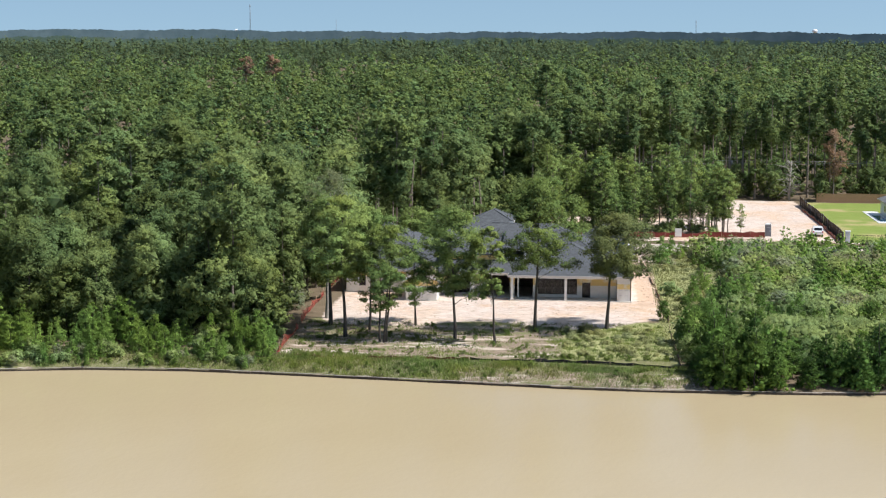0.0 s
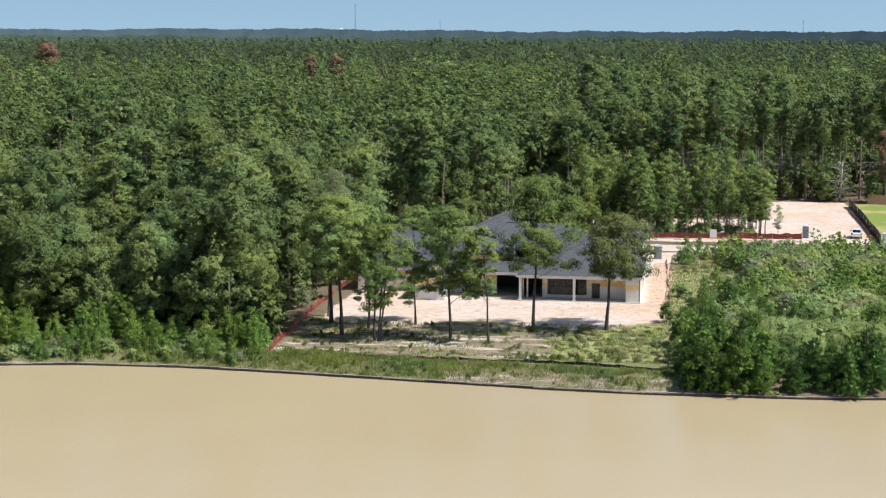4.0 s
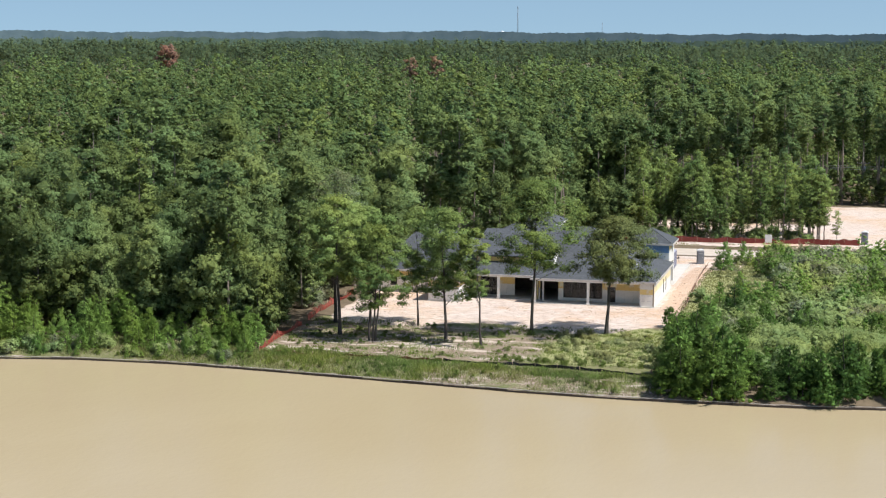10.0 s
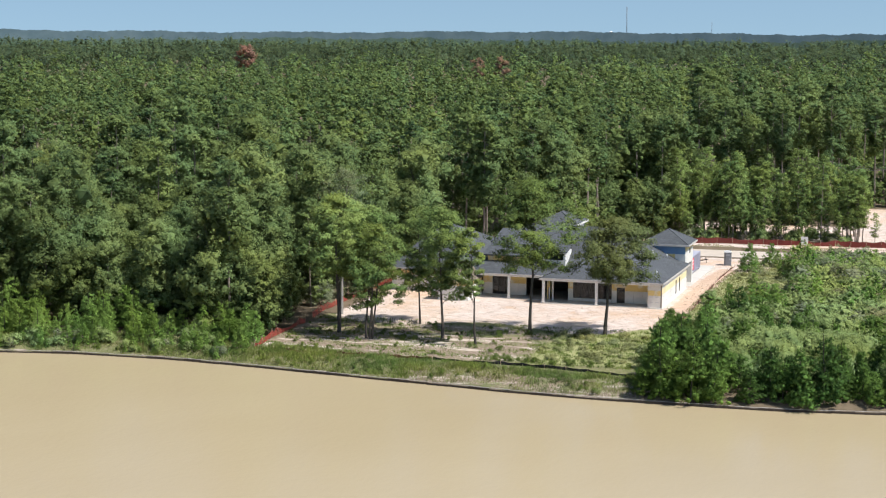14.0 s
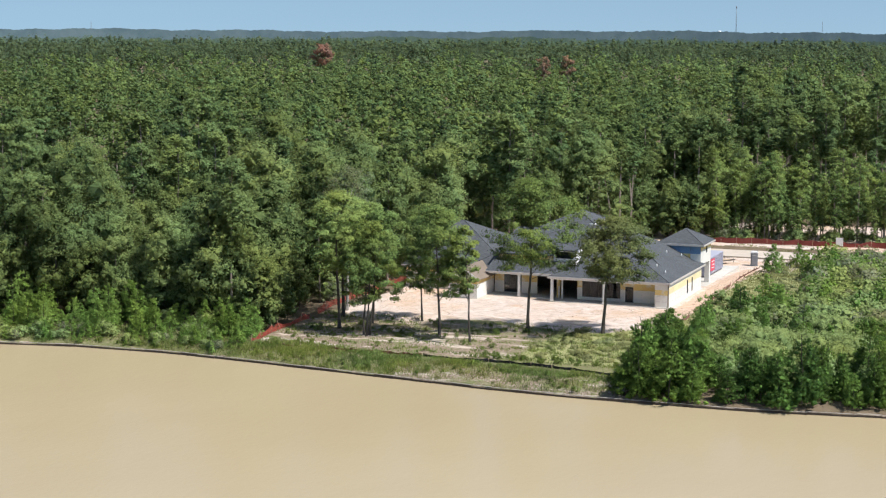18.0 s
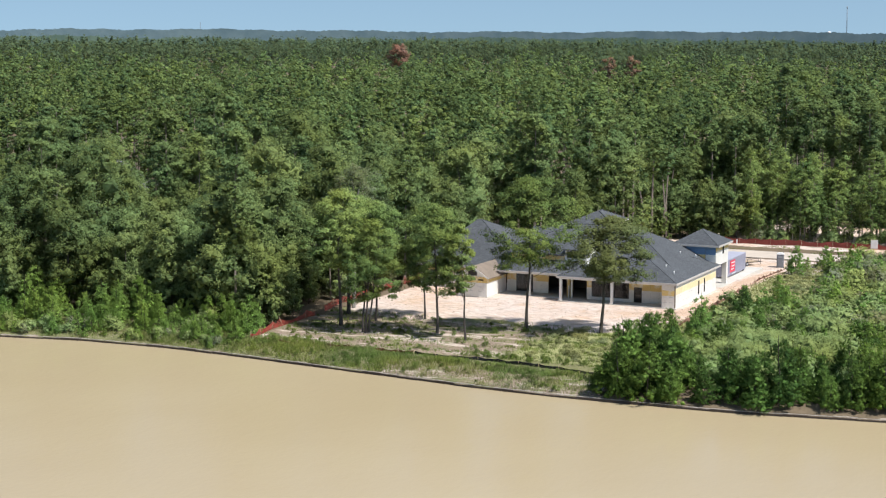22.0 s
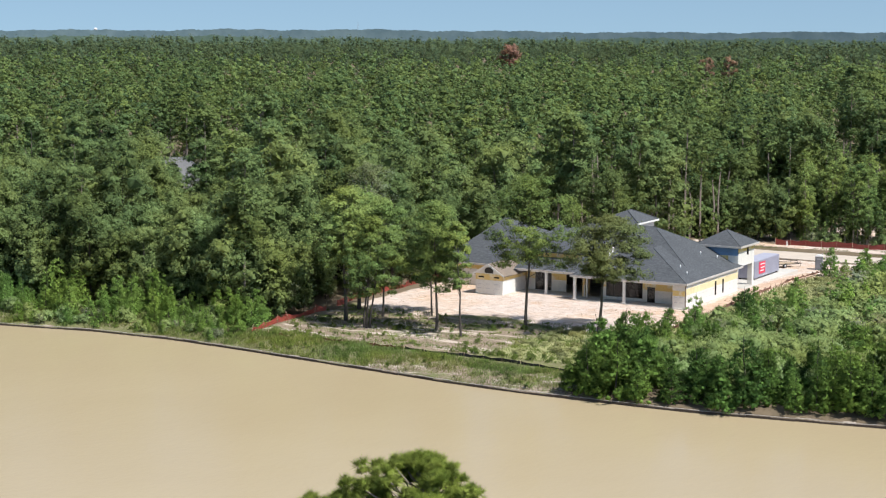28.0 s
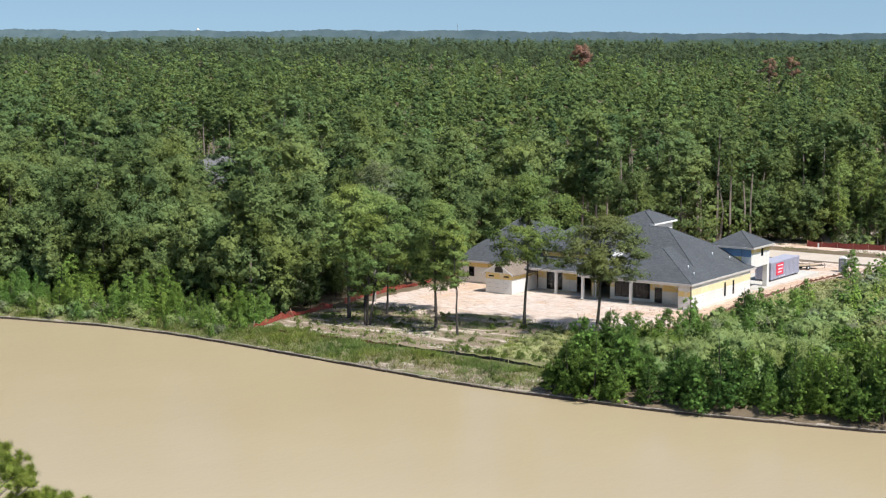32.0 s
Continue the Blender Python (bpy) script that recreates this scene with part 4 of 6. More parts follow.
def portable_toilet(at, turn, label):
    t = thing("portable_toilet", label, "toilet", at, turn, "portable toilets")
    body = box("body", -0.55, 0.55, -0.55, 0.55, 0.08, 2.05, TOILETGREY, t, b=0.05)
    box("base", -0.6, 0.6, -0.6, 0.6, 0, 0.12, TOILETGREY, t, b=0.03)
    V, F = [], []
    for i in range(9):
        a = math.pi * i / 8
        V += [(-0.6 * math.cos(a), -0.62, 2.06 + 0.24 * math.sin(a)), (-0.6 * math.cos(a), 0.62, 2.06 + 0.24 * math.sin(a))]
    F = [(2 * i, 2 * i + 2, 2 * i + 3, 2 * i + 1) for i in range(8)] + [tuple(range(16, -1, -2)), tuple(range(1, 18, 2)), (0, 1, 17, 16)]
    solid("roof", mesh_from("roof", V, F), WHITEPAINT, t, "translucent white domed roof")
    door = box("door", -0.4, 0.4, -0.6, -0.555, 0.2, 1.95, TOILETGREY, t, b=0.02)
    box("vent", -0.3, 0.3, -0.62, -0.605, 1.6, 1.8, GALV, door, b=0)
    box("latch", 0.26, 0.34, -0.63, -0.605, 1.0, 1.1, WHITEPAINT, door, b=0)
    tubes("vent_pipe", [([(0.45, 0.5, 2.0), (0.45, 0.5, 2.5)], [0.05, 0.05], 8)], TOILETGREY, t)
    return t


portable_toilet((1.0, 51.9, float(land(1.0, 51.9))), 12, "grey plastic portable toilet with white roof beside the drive")
portable_toilet((26.3, 85.2, float(land(26.3, 85.2))), -5, "grey plastic portable toilet with white roof on the bare lot")

# white board on posts by the red fence
bd = thing("sign_board", "blank white permit board on two posts beside the red fence", "sign", (10.0, 80.6, float(land(10, 80.6))))
box("panel", -0.6, 0.6, -0.03, 0.03, 0.15, 1.6, WHITEPAINT, bd)
for x in (-0.5, 0.5):
    box("post", x - 0.05, x + 0.05, 0.034, 0.12, -0.2, 1.75, STAKE, bd)
st = thing("marker_post", "small white marker stake by the road", "post", (-13.0, 77.5, float(land(-13, 77.5))))
box("stake", -0.12, 0.12, -0.05, 0.05, -0.1, 0.9, WHITEPAINT, st)


# parked car
def suv(at, turn):
    c = thing("car", "white sport utility vehicle parked on the sandy lot", "car", at, turn)
    prof = [(-2.3, 0.45), (-2.32, 0.95), (-2.15, 1.08), (-1.85, 1.68), (-1.5, 1.76), (0.35, 1.74), (1.05, 1.12), (2.05, 1.0), (2.3, 0.8), (2.32, 0.45)]
    V, F, n = [], [], len(prof)
    for x, s in ((-0.93, 1), (-0.95, 1), (0.95, 1), (0.93, 1)):
        for y, z in prof:
            V.append((x * (1 - 0.14 * max(0, (z - 1.0) / 0.75)), y, z))
    for r in range(3):
        for i in range(n):
            j = (i + 1) % n
            F.append((r * n + i, (r + 1) * n + i, (r + 1) * n + j, r * n + j))
    F += [tuple(range(n)), tuple(range(4 * n - 1, 3 * n - 1, -1))]
    solid("body", mesh_from("body", V, F), CARWHITE, c)
    gl = lambda nm, pts: solid(nm, mesh_from(nm, pts, [tuple(range(len(pts)))]), CARGLASS, c)
    gl("rear_window", [(-0.7, -2.12, 1.16), (0.7, -2.12, 1.16), (0.66, -1.88, 1.62), (-0.66, -1.88, 1.62)])
    gl("windscreen", [(0.75, 1.02, 1.16), (-0.75, 1.02, 1.16), (-0.68, 0.45, 1.66), (0.68, 0.45, 1.66)])
    for s in (-1, 1):
        for a, b_, e, g in ((-1.75, -0.75, -1.6, -0.75), (-0.68, 0.85, -0.68, 0.35)):
            gl("side_window", [(s * 0.93, a, 1.12), (s * 0.93, b_, 1.12), (s * 0.845, g, 1.62), (s * 0.845, e, 1.62)])
        box("tail_lamp", s * 0.8 - 0.13, s * 0.8 + 0.13, -2.37, -2.3, 0.8, 1.05, TAILRED, c)
        box("head_lamp", s * 0.75 - 0.18, s * 0.75 + 0.18, 2.26, 2.34, 0.72, 0.88, WHITEPAINT, c)
        box("mirror", s * 1.03 - 0.09, s * 1.03 + 0.09, 0.75, 0.9, 1.08, 1.25, CARWHITE, c)
        for y in (-1.4, 1.45):
            wheel(c, s * 0.84, y, 0.36, 0.36)
    box("bumper", -0.9, 0.9, -2.42, -2.3, 0.42, 0.68, CARWHITE, c, b=0.03)
    box("plate_bar", -0.25, 0.25, -2.44, -2.425, 0.7, 0.84, WHITEPAINT, c, b=0)
    box("roof_rail", -0.75, -0.7, -1.4, 0.2, 1.75, 1.8, STEEL, c)
    box("roof_rail", 0.7, 0.75, -1.4, 0.2, 1.75, 1.8, STEEL, c)


suv((35.3, 87.0, float(land(35.3, 87))), -4)


# ------------------------------------------------------------------ fences
def line_points(pts, step):
    """Points spaced along a line of corners."""
    out = []
    for (x0, y0), (x1, y1) in zip(pts, pts[1:]):
        L = math.hypot(x1 - x0, y1 - y0)
        n = max(1, round(L / step))
        out += [(x0 + (x1 - x0) * i / n, y0 + (y1 - y0) * i / n) for i in range(n)]
    return out + [pts[-1]]


def fabric_fence(name, label, pts, step, h, mat, post_mat, seed, sag=0.1, lean=0.0, net=False, gaps=(), post_h=None):
    """A temporary fence: a stake at every step and a strip of fabric or netting between two stakes."""
    rng = np.random.default_rng(seed)
    f = thing(name, label, "fence")
    P = line_points(pts, step)
    tops = []
    for x, y in P:
        z = float(land(x, y))
        dx, dy = rng.normal() * lean * h, rng.normal() * lean * h
        ph = (post_h or h) * (1 + rng.normal() * 0.04)
        tubes("stake", [([(x, y, z - 0.2), (x + dx, y + dy, z + ph)], [0.035, 0.03], 5)], post_mat, f)
        tops.append((x, y, z, dx, dy, h * (1 - abs(rng.normal()) * sag)))
    for k, (a, b) in enumerate(zip(tops, tops[1:])):
        if k in gaps:
            continue
        V, F, nx, nz = [], [], 6, (7 if net else 3)
        for i in range(nx + 1):
            t = i / nx
            top = a[5] + (b[5] - a[5]) * t - sag * h * math.sin(math.pi * t) * (0.6 + 0.8 * rng.random())
            for j in range(nz + 1):
                q = j / nz
                x = a[0] + (b[0] - a[0]) * t + (a[3] + (b[3] - a[3]) * t) * q + rng.normal() * 0.03
                y = a[1] + (b[1] - a[1]) * t + (a[4] + (b[4] - a[4]) * t) * q + rng.normal() * 0.03
                V.append((x, y, float(land(x, y)) - 0.03 + (top + 0.03) * q))
        if net:
            bars = [(V[i * (nz + 1) + j], V[(i + 1) * (nz + 1) + j]) for i in range(nx) for j in range(nz + 1)] + [(V[i * (nz + 1) + j], V[i * (nz + 1) + j + 1]) for i in range(nx + 1) for j in range(nz)]
            W, G = [], []
            for p, q in bars:
                p, q = Vector(p), Vector(q)
                u = (q - p).normalized().cross(Vector((b[1] - a[1], a[0] - b[0], 0)).normalized()) * 0.042
                G.append(tuple(range(len(W), len(W) + 4)))
                W += [p - u, q - u, q + u, p + u]
            solid("net_panel", mesh_from("net_panel", W, G), mat, f)
        else:
            for i in range(nx):
                for j in range(nz):
                    F.append((i * (nz + 1) + j, (i + 1) * (nz + 1) + j, (i + 1) * (nz + 1) + j + 1, i * (nz + 1) + j + 1))
            solid("fabric_panel", mesh_from("fabric_panel", V, F), mat, f, smooth=True)
    return f


fabric_fence("safety_fence", "orange plastic mesh safety fence on stakes along the woods", [(-41.3, -39.2), (-41.5, -25), (-41.9, -3), (-42.2, 20)], 2.6, 1.05, ORANGE, STAKE, 21, 0.28, 0.22, True, gaps=(6, 15))
fabric_fence("silt_fence", "low black fabric silt fence along the pond bank", [(-19.0, -39.5), (-8.3, -39.9), (4.6, -42.0)], 2.4, 0.44, BLACKFABRIC, STAKE, 22, 0.25, 0.08)
fabric_fence("silt_fence", "low rust-brown silt fence along the pond bank", [(-40.9, -38.9), (-36.8, -39.2), (-21.2, -39.4), (-19.2, -39.5)], 2.4, 0.42, RUSTFABRIC, STAKE, 27, 0.3, 0.12)
fabric_fence("silt_fence", "sagging dark red silt fence along the weedy field", [(4.7, -41.6), (4.4, -21), (4.2, -8), (3.9, 2), (3.4, 19), (3.1, 26), (2.3, 49)], 2.5, 0.55, MAROON, STAKE, 23, 0.35, 0.2, gaps=(5, 9, 14, 15, 21, 26))
fabric_fence("silt_fence", "dark red silt fence beside the road", [(-15.5, 78.6), (3, 80.6), (10, 81.2), (25.5, 82.6)], 2.5, 1.15, REDFENCE, STAKE, 24, 0.15, 0.05)
fabric_fence("screen_fence", "tall brown fabric screen fence beside the lawn", [(38.6, 77), (38.6, 108), (38.2, 141)], 3.0, 2.0, BROWNFABRIC, GALV, 25, 0.05, 0.02)
fabric_fence("safety_fence", "orange mesh strip at the foot of the screen fence", [(37.6, 76.5), (37.9, 108), (37.4, 130)], 2.6, 0.7, ORANGE, STAKE, 26, 0.25, 0.1, True)

# cedar fence at the back of the lawn: boards one by one
cf = thing("wood_fence", "reddish cedar privacy fence behind the lawn", "fence")
bme = box_data(-0.068, 0.068, -0.012, 0.012, 0, 1.95, 0.008)
bme.materials.append(CEDAR)
rng = np.random.default_rng(9)
for i in range(206):
    o = new("board", bme)
    o.parent = cf
    x = 42.6 + i * 0.145
    o.matrix_world = pose(x, 148.0 + rng.normal() * 0.006, float(land(x, 148)) + rng.normal() * 0.02, 0, 0, 0)
for z in (0.4, 1.0, 1.6):
    box("rail", 42.5, 72.5, 148.02, 148.07, float(land(50, 148)) + z, float(land(50, 148)) + z + 0.09, CEDAR, cf)

# black metal fence at the front of the lawn
mf = thing("metal_fence", "thin black metal picket fence at the front of the lawn", "fence")
for i in range(15):
    x = 40.2 + i * 2.4
    box("post", x - 0.04, x + 0.04, 76.46, 76.54, -1.0, 0.75, STEEL, mf, b=0.008)
for z in (-0.5, 0.55):
    box("rail", 40.2, 73.8, 76.48, 76.52, z, z + 0.04, STEEL, mf, b=0.006)
pk = box_data(-0.01, 0.01, -0.01, 0.01, -0.75, 0.7, 0)
pk.materials.append(STEEL)
for i in range(200):
    o = new("picket", pk)
    o.parent = mf
    o.location = (40.3 + i * 0.167, 76.5, 0)
gp = thing("gate_pillar", "white rendered gate pillar at the fence corner", "pillar", (39.2, 76.2, -0.8))
box("shaft", -0.38, 0.38, -0.38, 0.38, 0, 2.05, WHITEPAINT, gp, b=0.02)
box("cap", -0.46, 0.46, -0.46, 0.46, 2.05, 2.2, WHITEPAINT, gp, b=0.03)

# ------------------------------------------------------------------ neighbouring houses
nb = thing("neighbour_house", "white neighbouring house with grey hip roof beside the lawn", "house", (0, 0, -0.8))
for c in ((52.6, 66, 112, 112.2), (52.6, 66, 125.8, 126), (52.6, 52.8, 112.2, 125.8), (65.8, 66, 112.2, 125.8)):
    box("wall", c[0], c[1], c[2], c[3], 0, 3.0, WHITEPAINT, nb)
for y in (115, 120):
    box("window", 52.55, 52.6, y, y + 1.2, 0.9, 2.2, CARGLASS, nb)
hip_roof("roof", 52.0, 66.6, 111.4, 126.6, 3.2, 0.45, parent=nb, mat=GREYROOF)
pl = thing("pool", "small blue swimming pool with white deck on the lawn", "pool", (0, 0, -0.8))
box("deck", 49.6, 52.5, 108.5, 130, 0.0, 0.12, WHITEPAINT, pl)
box("basin", 50.3, 51.9, 111, 122, 0.124, 0.14, POOLBLUE, pl)

fh = thing("forest_house", "house with pale grey shingle roof among the woods", "house", (-129, 58, -0.8), 37)
for c in ((-8.5, 7.5, -6, -5.8), (-8.5, 7.5, 5.8, 6), (-8.5, -8.3, -5.8, 5.8), (7.3, 7.5, -5.8, 5.8)):
    box("wall", *c, 0, 6.4, SHEATH, fh)
hip_roof("roof", -9, 8, -6.5, 6.5, 6.6, 0.8, parent=fh, mat=GREYROOF)
hip_roof("porch_roof", 5, 12.5, -9.5, -4, 6.6, 0.6, parent=fh, mat=GREYROOF)
for x in (5.4, 12.1):
    box("post", x - 0.15, x + 0.15, -9.2, -8.9, 0, 6.4, TRIM, fh)

# ------------------------------------------------------------------ poles, masts, far things
def utility_pole(x, y, h, label):
    z = float(land(x, y))
    p = thing("utility_pole", label, "pole", (x, y, z), 0, "utility poles")
    tubes("shaft", [([(0, 0, -0.5), (0.05, 0, h * 0.5), (0, 0, h)], [0.17, 0.14, 0.1], 8)], POLEWOOD, p)
    box("crossarm", -1.3, 1.3, -0.06, 0.06, h - 2.6, h - 2.45, POLEWOOD, p)
    for s in (-1.2, -0.4, 0.4, 1.2):
        tubes("insulator", [([(s, 0, h - 2.45), (s, 0, h - 2.25)], [0.05, 0.03], 6)], WHITEPAINT, p)
    tubes("transformer", [([(0.3, 0, h - 4.2), (0.3, 0, h - 3.2)], [0.22, 0.22], 10)], GALV, p)


utility_pole(25.0, 160.5, 11.0, "weathered wooden utility pole with a crossarm")
wl = thing("power_line", "thin dark overhead wires between the poles", "cable")
for k, z in enumerate((8.0, 7.6, 7.2)):
    pts = [(-60 + i * 8.5, 159.5 + k * 0.5, z - 0.8) for i in range(20)]
    tubes("wire", [(pts, [0.03] * len(pts), 4)], GALV, wl)


def mast(x, y, h, w, label):
    m = thing("radio_mast", label, "mast", (x, y, 0), 0, "masts")
    legs = [(w * math.cos(a), w * math.sin(a)) for a in (0.3, 2.4, 4.5)]
    tubes("legs", [([(p[0], p[1], 0), (p[0] * 0.7, p[1] * 0.7, h)], [0.27 * w, 0.23 * w], 4) for p in legs], MASTGREY, m)
    br = []
    for i in range(14):
        for a in range(3):
            p, q = legs[a], legs[(a + 1) % 3]
            br.append(([(p[0], p[1], h * i / 14), (q[0], q[1], h * (i + 1) / 14)], [0.14 * w, 0.14 * w], 3))
    tubes("bracing", br, MASTGREY, m)
    tubes("antenna", [([(0, 0, h - 3), (0, 0, h + 3)], [0.7 * w * w, 0.7 * w * w], 6)], MASTGREY, m)


mast(-825.7, 4000, 76, 1.3, "tall grey lattice radio mast beyond the woods")
mast(-578, 3720, 40, 0.7, "small lattice mast beyond the woods")
mast(217, 3755, 42, 0.9, "small lattice mast beyond the woods")
mast(-2069, 3158, 34, 0.7, "small lattice mast beyond the woods")


def water_tower(x, y, top, r=6):
    w = thing("water_tower", "white water tower on the horizon", "water tower", (x, y, 0), 0, "water towers")
    bm = bmesh.new()
    bmesh.ops.create_uvsphere(bm, u_segments=20, v_segments=12, radius=r, matrix=Matrix.Translation((0, 0, top - r * 0.7)) @ Matrix.Diagonal((1, 1, 0.75, 1)))
    me = bpy.data.meshes.new("tank")
    bm.to_mesh(me)
    bm.free()
    solid("tank", me, WHITEPAINT, w, smooth=True)
    tubes("stem", [([(0, 0, -2), (0, 0, top - 6)], [1.6, 1.4], 10)], WHITEPAINT, w)


water_tower(473, 3733, 27)
water_tower(-796, 3683, 21.5, 4)
water_tower(-2525, 2809, 22, 4)

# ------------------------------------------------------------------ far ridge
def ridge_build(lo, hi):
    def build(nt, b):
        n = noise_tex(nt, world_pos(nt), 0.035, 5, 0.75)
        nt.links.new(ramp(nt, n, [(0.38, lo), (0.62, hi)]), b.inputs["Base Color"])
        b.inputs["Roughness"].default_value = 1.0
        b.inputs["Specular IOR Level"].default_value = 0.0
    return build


# both strips carry painted distance haze: paler and bluer base colours the farther out
RIDGE = material("haze_tinted_far_woods", ridge_build((0.13, 0.195, 0.22), (0.175, 0.245, 0.265)))
RIDGE_NEAR = material("haze_tinted_nearer_woods", ridge_build((0.095, 0.148, 0.118), (0.148, 0.21, 0.158)))
rng = np.random.default_rng(77)


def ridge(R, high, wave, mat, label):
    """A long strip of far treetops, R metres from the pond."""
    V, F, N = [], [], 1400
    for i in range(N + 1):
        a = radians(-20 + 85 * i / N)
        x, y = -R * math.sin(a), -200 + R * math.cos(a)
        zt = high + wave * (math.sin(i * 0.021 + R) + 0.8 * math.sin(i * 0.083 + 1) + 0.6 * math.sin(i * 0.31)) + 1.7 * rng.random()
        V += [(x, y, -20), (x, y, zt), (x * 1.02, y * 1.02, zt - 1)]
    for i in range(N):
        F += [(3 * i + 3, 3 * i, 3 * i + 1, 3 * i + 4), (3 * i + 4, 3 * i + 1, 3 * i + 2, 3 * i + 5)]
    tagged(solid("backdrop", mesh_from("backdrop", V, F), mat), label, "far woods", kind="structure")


ridge(3100, 21.4, 1.3, RIDGE, "line of far woods with blue-green haze in its colour")
ridge(2250, 15.6, 1.5, RIDGE_NEAR, "line of far woods with grey-green haze in its colour")

# ------------------------------------------------------------------ the lone trees in front of the house
FRONT = [  # x, y, height, crown base, crown radius, trunk radius, lean x, shift x, stems, crown clumps
    (-3.4, -19.5, 14.1, 6.2, 4.4, 0.24, 0.05, 1.25, 1, 120),
    (-12.2, -22.0, 18.9, 7.2, 4.8, 0.22, 0.2, 0.2, 1, 122),
    (-16.6, -30.4, 13.8, 5.0, 2.3, 0.15, -0.9, -0.2, 1, 46),
    (-21.6, -27.6, 15.6, 5.0, 4.1, 0.2, -0.6, 0.1, 1, 120),
    (-27.2, -19.2, 14.6, 4.6, 3.0, 0.14, -0.2, 0.3, 1, 70),
    (-30.0, -30.4, 13.8, 3.4, 3.4, 0.22, 0.2, 0.2, 3, 100),
    (-34.9, -27.6, 16.8, 6.3, 3.6, 0.24, -0.4, -0.3, 1, 100),
    (-37.8, -20.0, 16.0, 6.0, 3.8, 0.26, -0.3, 0.2, 1, 90),
    (-32.6, -22.5, 15.0, 6.0, 3.2, 0.16, 0.2, 0.2, 1, 80),
]
for i, (x, y, h, base, r, tr_, lx, sx, stems, n) in enumerate(FRONT):
    leaf = LEAF_LONE_DARK if i == 0 else LEAF_LONE
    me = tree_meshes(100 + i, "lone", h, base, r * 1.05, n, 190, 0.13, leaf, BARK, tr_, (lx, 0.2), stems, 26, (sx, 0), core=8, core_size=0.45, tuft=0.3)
    lab = "slender lone oak with bare lower trunk on the pond bank" if stems == 1 else "many-stemmed small oak with low crown on the pond bank"
    tree("oak_tree", me, (x, y, float(land(x, y))), 0, 1, lab, "tree", "lone trees before the house")

LEAF_THIN = foliage("thin_grey_oak_leaves", (0.16, 0.19, 0.1), (0.36, 0.4, 0.22), gaps=0.35)
for i, (x, y, h, base, r) in enumerate(((-38.8, -16.6, 18.8, 7.0, 4.0), (-45.6, 33.0, 14.0, 3.0, 4.0))):
    me = tree_meshes(120 + i, "lone", h, base, r, 74, 130, 0.12, LEAF_THIN, BARK_GREY, 0.24, (0.3, 0.2), 1, 40, core=0, tuft=0.34)
    tree("oak_tree", me, (x, y, float(land(x, y))), 0, 1, "thin grey-green oak with bare twigs showing", "tree", "thin oaks")

# ------------------------------------------------------------------ woods
Q = np.array([45.0, -230.0])


def bearing(x, y):
    return np.degrees(np.arctan2(-(x - Q[0]), y - Q[1]))


def wooded(x, y):
    """Where the woods stand: everywhere behind the shore but in the clearings."""
    w = y > shore(x) + 12.0
    w &= ~((x > -42.6) & (x < 4.5) & (y < 38))
    w &= ~((x > -24) & (x < 90) & (y > 30) & (y < 83.5))
    w &= ~((x > -13) & (x < 38.5) & (y > 80) & (y < 114))
    w &= ~((x > 15) & (x < 38.5) & (y > 110) & (y < 152))
    w &= ~((x > 38) & (x < 80) & (y > 70) & (y < 156))
    w &= ~((x > 3.5) & (x < 120) & (y < 60))
    u = (x + 129) * 0.8 + (y - 58) * 0.6
    v = (x + 129) * -0.6 + (y - 58) * 0.8
    w &= ~((np.abs(u) < 15.5) & (np.abs(v) < 9.5))
    return w


def height_cap(x, y):
    """The woods are lower before the hidden house and before the dead pines."""
    cap = np.full(np.shape(x), 99.0)
    for hx, hy, ux, uy, wide, far, low, rise in ((-131, 59, 0.634, -0.772, 3.4, 140, 10.0, 0.045), (-226, 380, 0.45, -0.893, 7, 70, 19.0, 0.03), (-97, 270, 0.2, -0.98, 6, 60, 18.0, 0.03), (-106, 275, 0.2, -0.98, 6, 60, 18.0, 0.03)):
        u = (x - hx) * ux + (y - hy) * uy
        v = (x - hx) * -uy + (y - hy) * ux
        cap = np.where((u > -4) & (u < far) & (np.abs(v) < wide), low + rise * u, cap)
    return cap


def scatter(rng, step, d0, d1):
    n = int(2 * d1 / step) + 2
    gx, gy = np.meshgrid(np.arange(n) * step - d1 + Q[0], np.arange(n // 1) * step + Q[1])
    gx = gx + (np.arange(gx.shape[0]) % 2)[:, None] * step / 2
    x = (gx + rng.uniform(-0.42, 0.42, gx.shape) * step).ravel()
    y = (gy + rng.uniform(-0.42, 0.42, gy.shape) * step).ravel()
    d = np.hypot(x - Q[0], y - Q[1])
    b = bearing(x, y)
    k = (d >= d0) & (d < d1) & (b > -14) & (b < 54)
    k &= wooded(x, y)
    return x[k], y[k], d[k]


def proto(seed, kind, h, base, r, clumps, per, size, core=8):
    rng = np.random.default_rng(seed)
    C, S = crown_points(rng, kind, h, base, r, clumps)
    return leaves(rng, C, S, per, size, 0.68 if kind == "pine" else 0.82, 0.34, core, 0.5, 0.17, 0.0, 0.7)


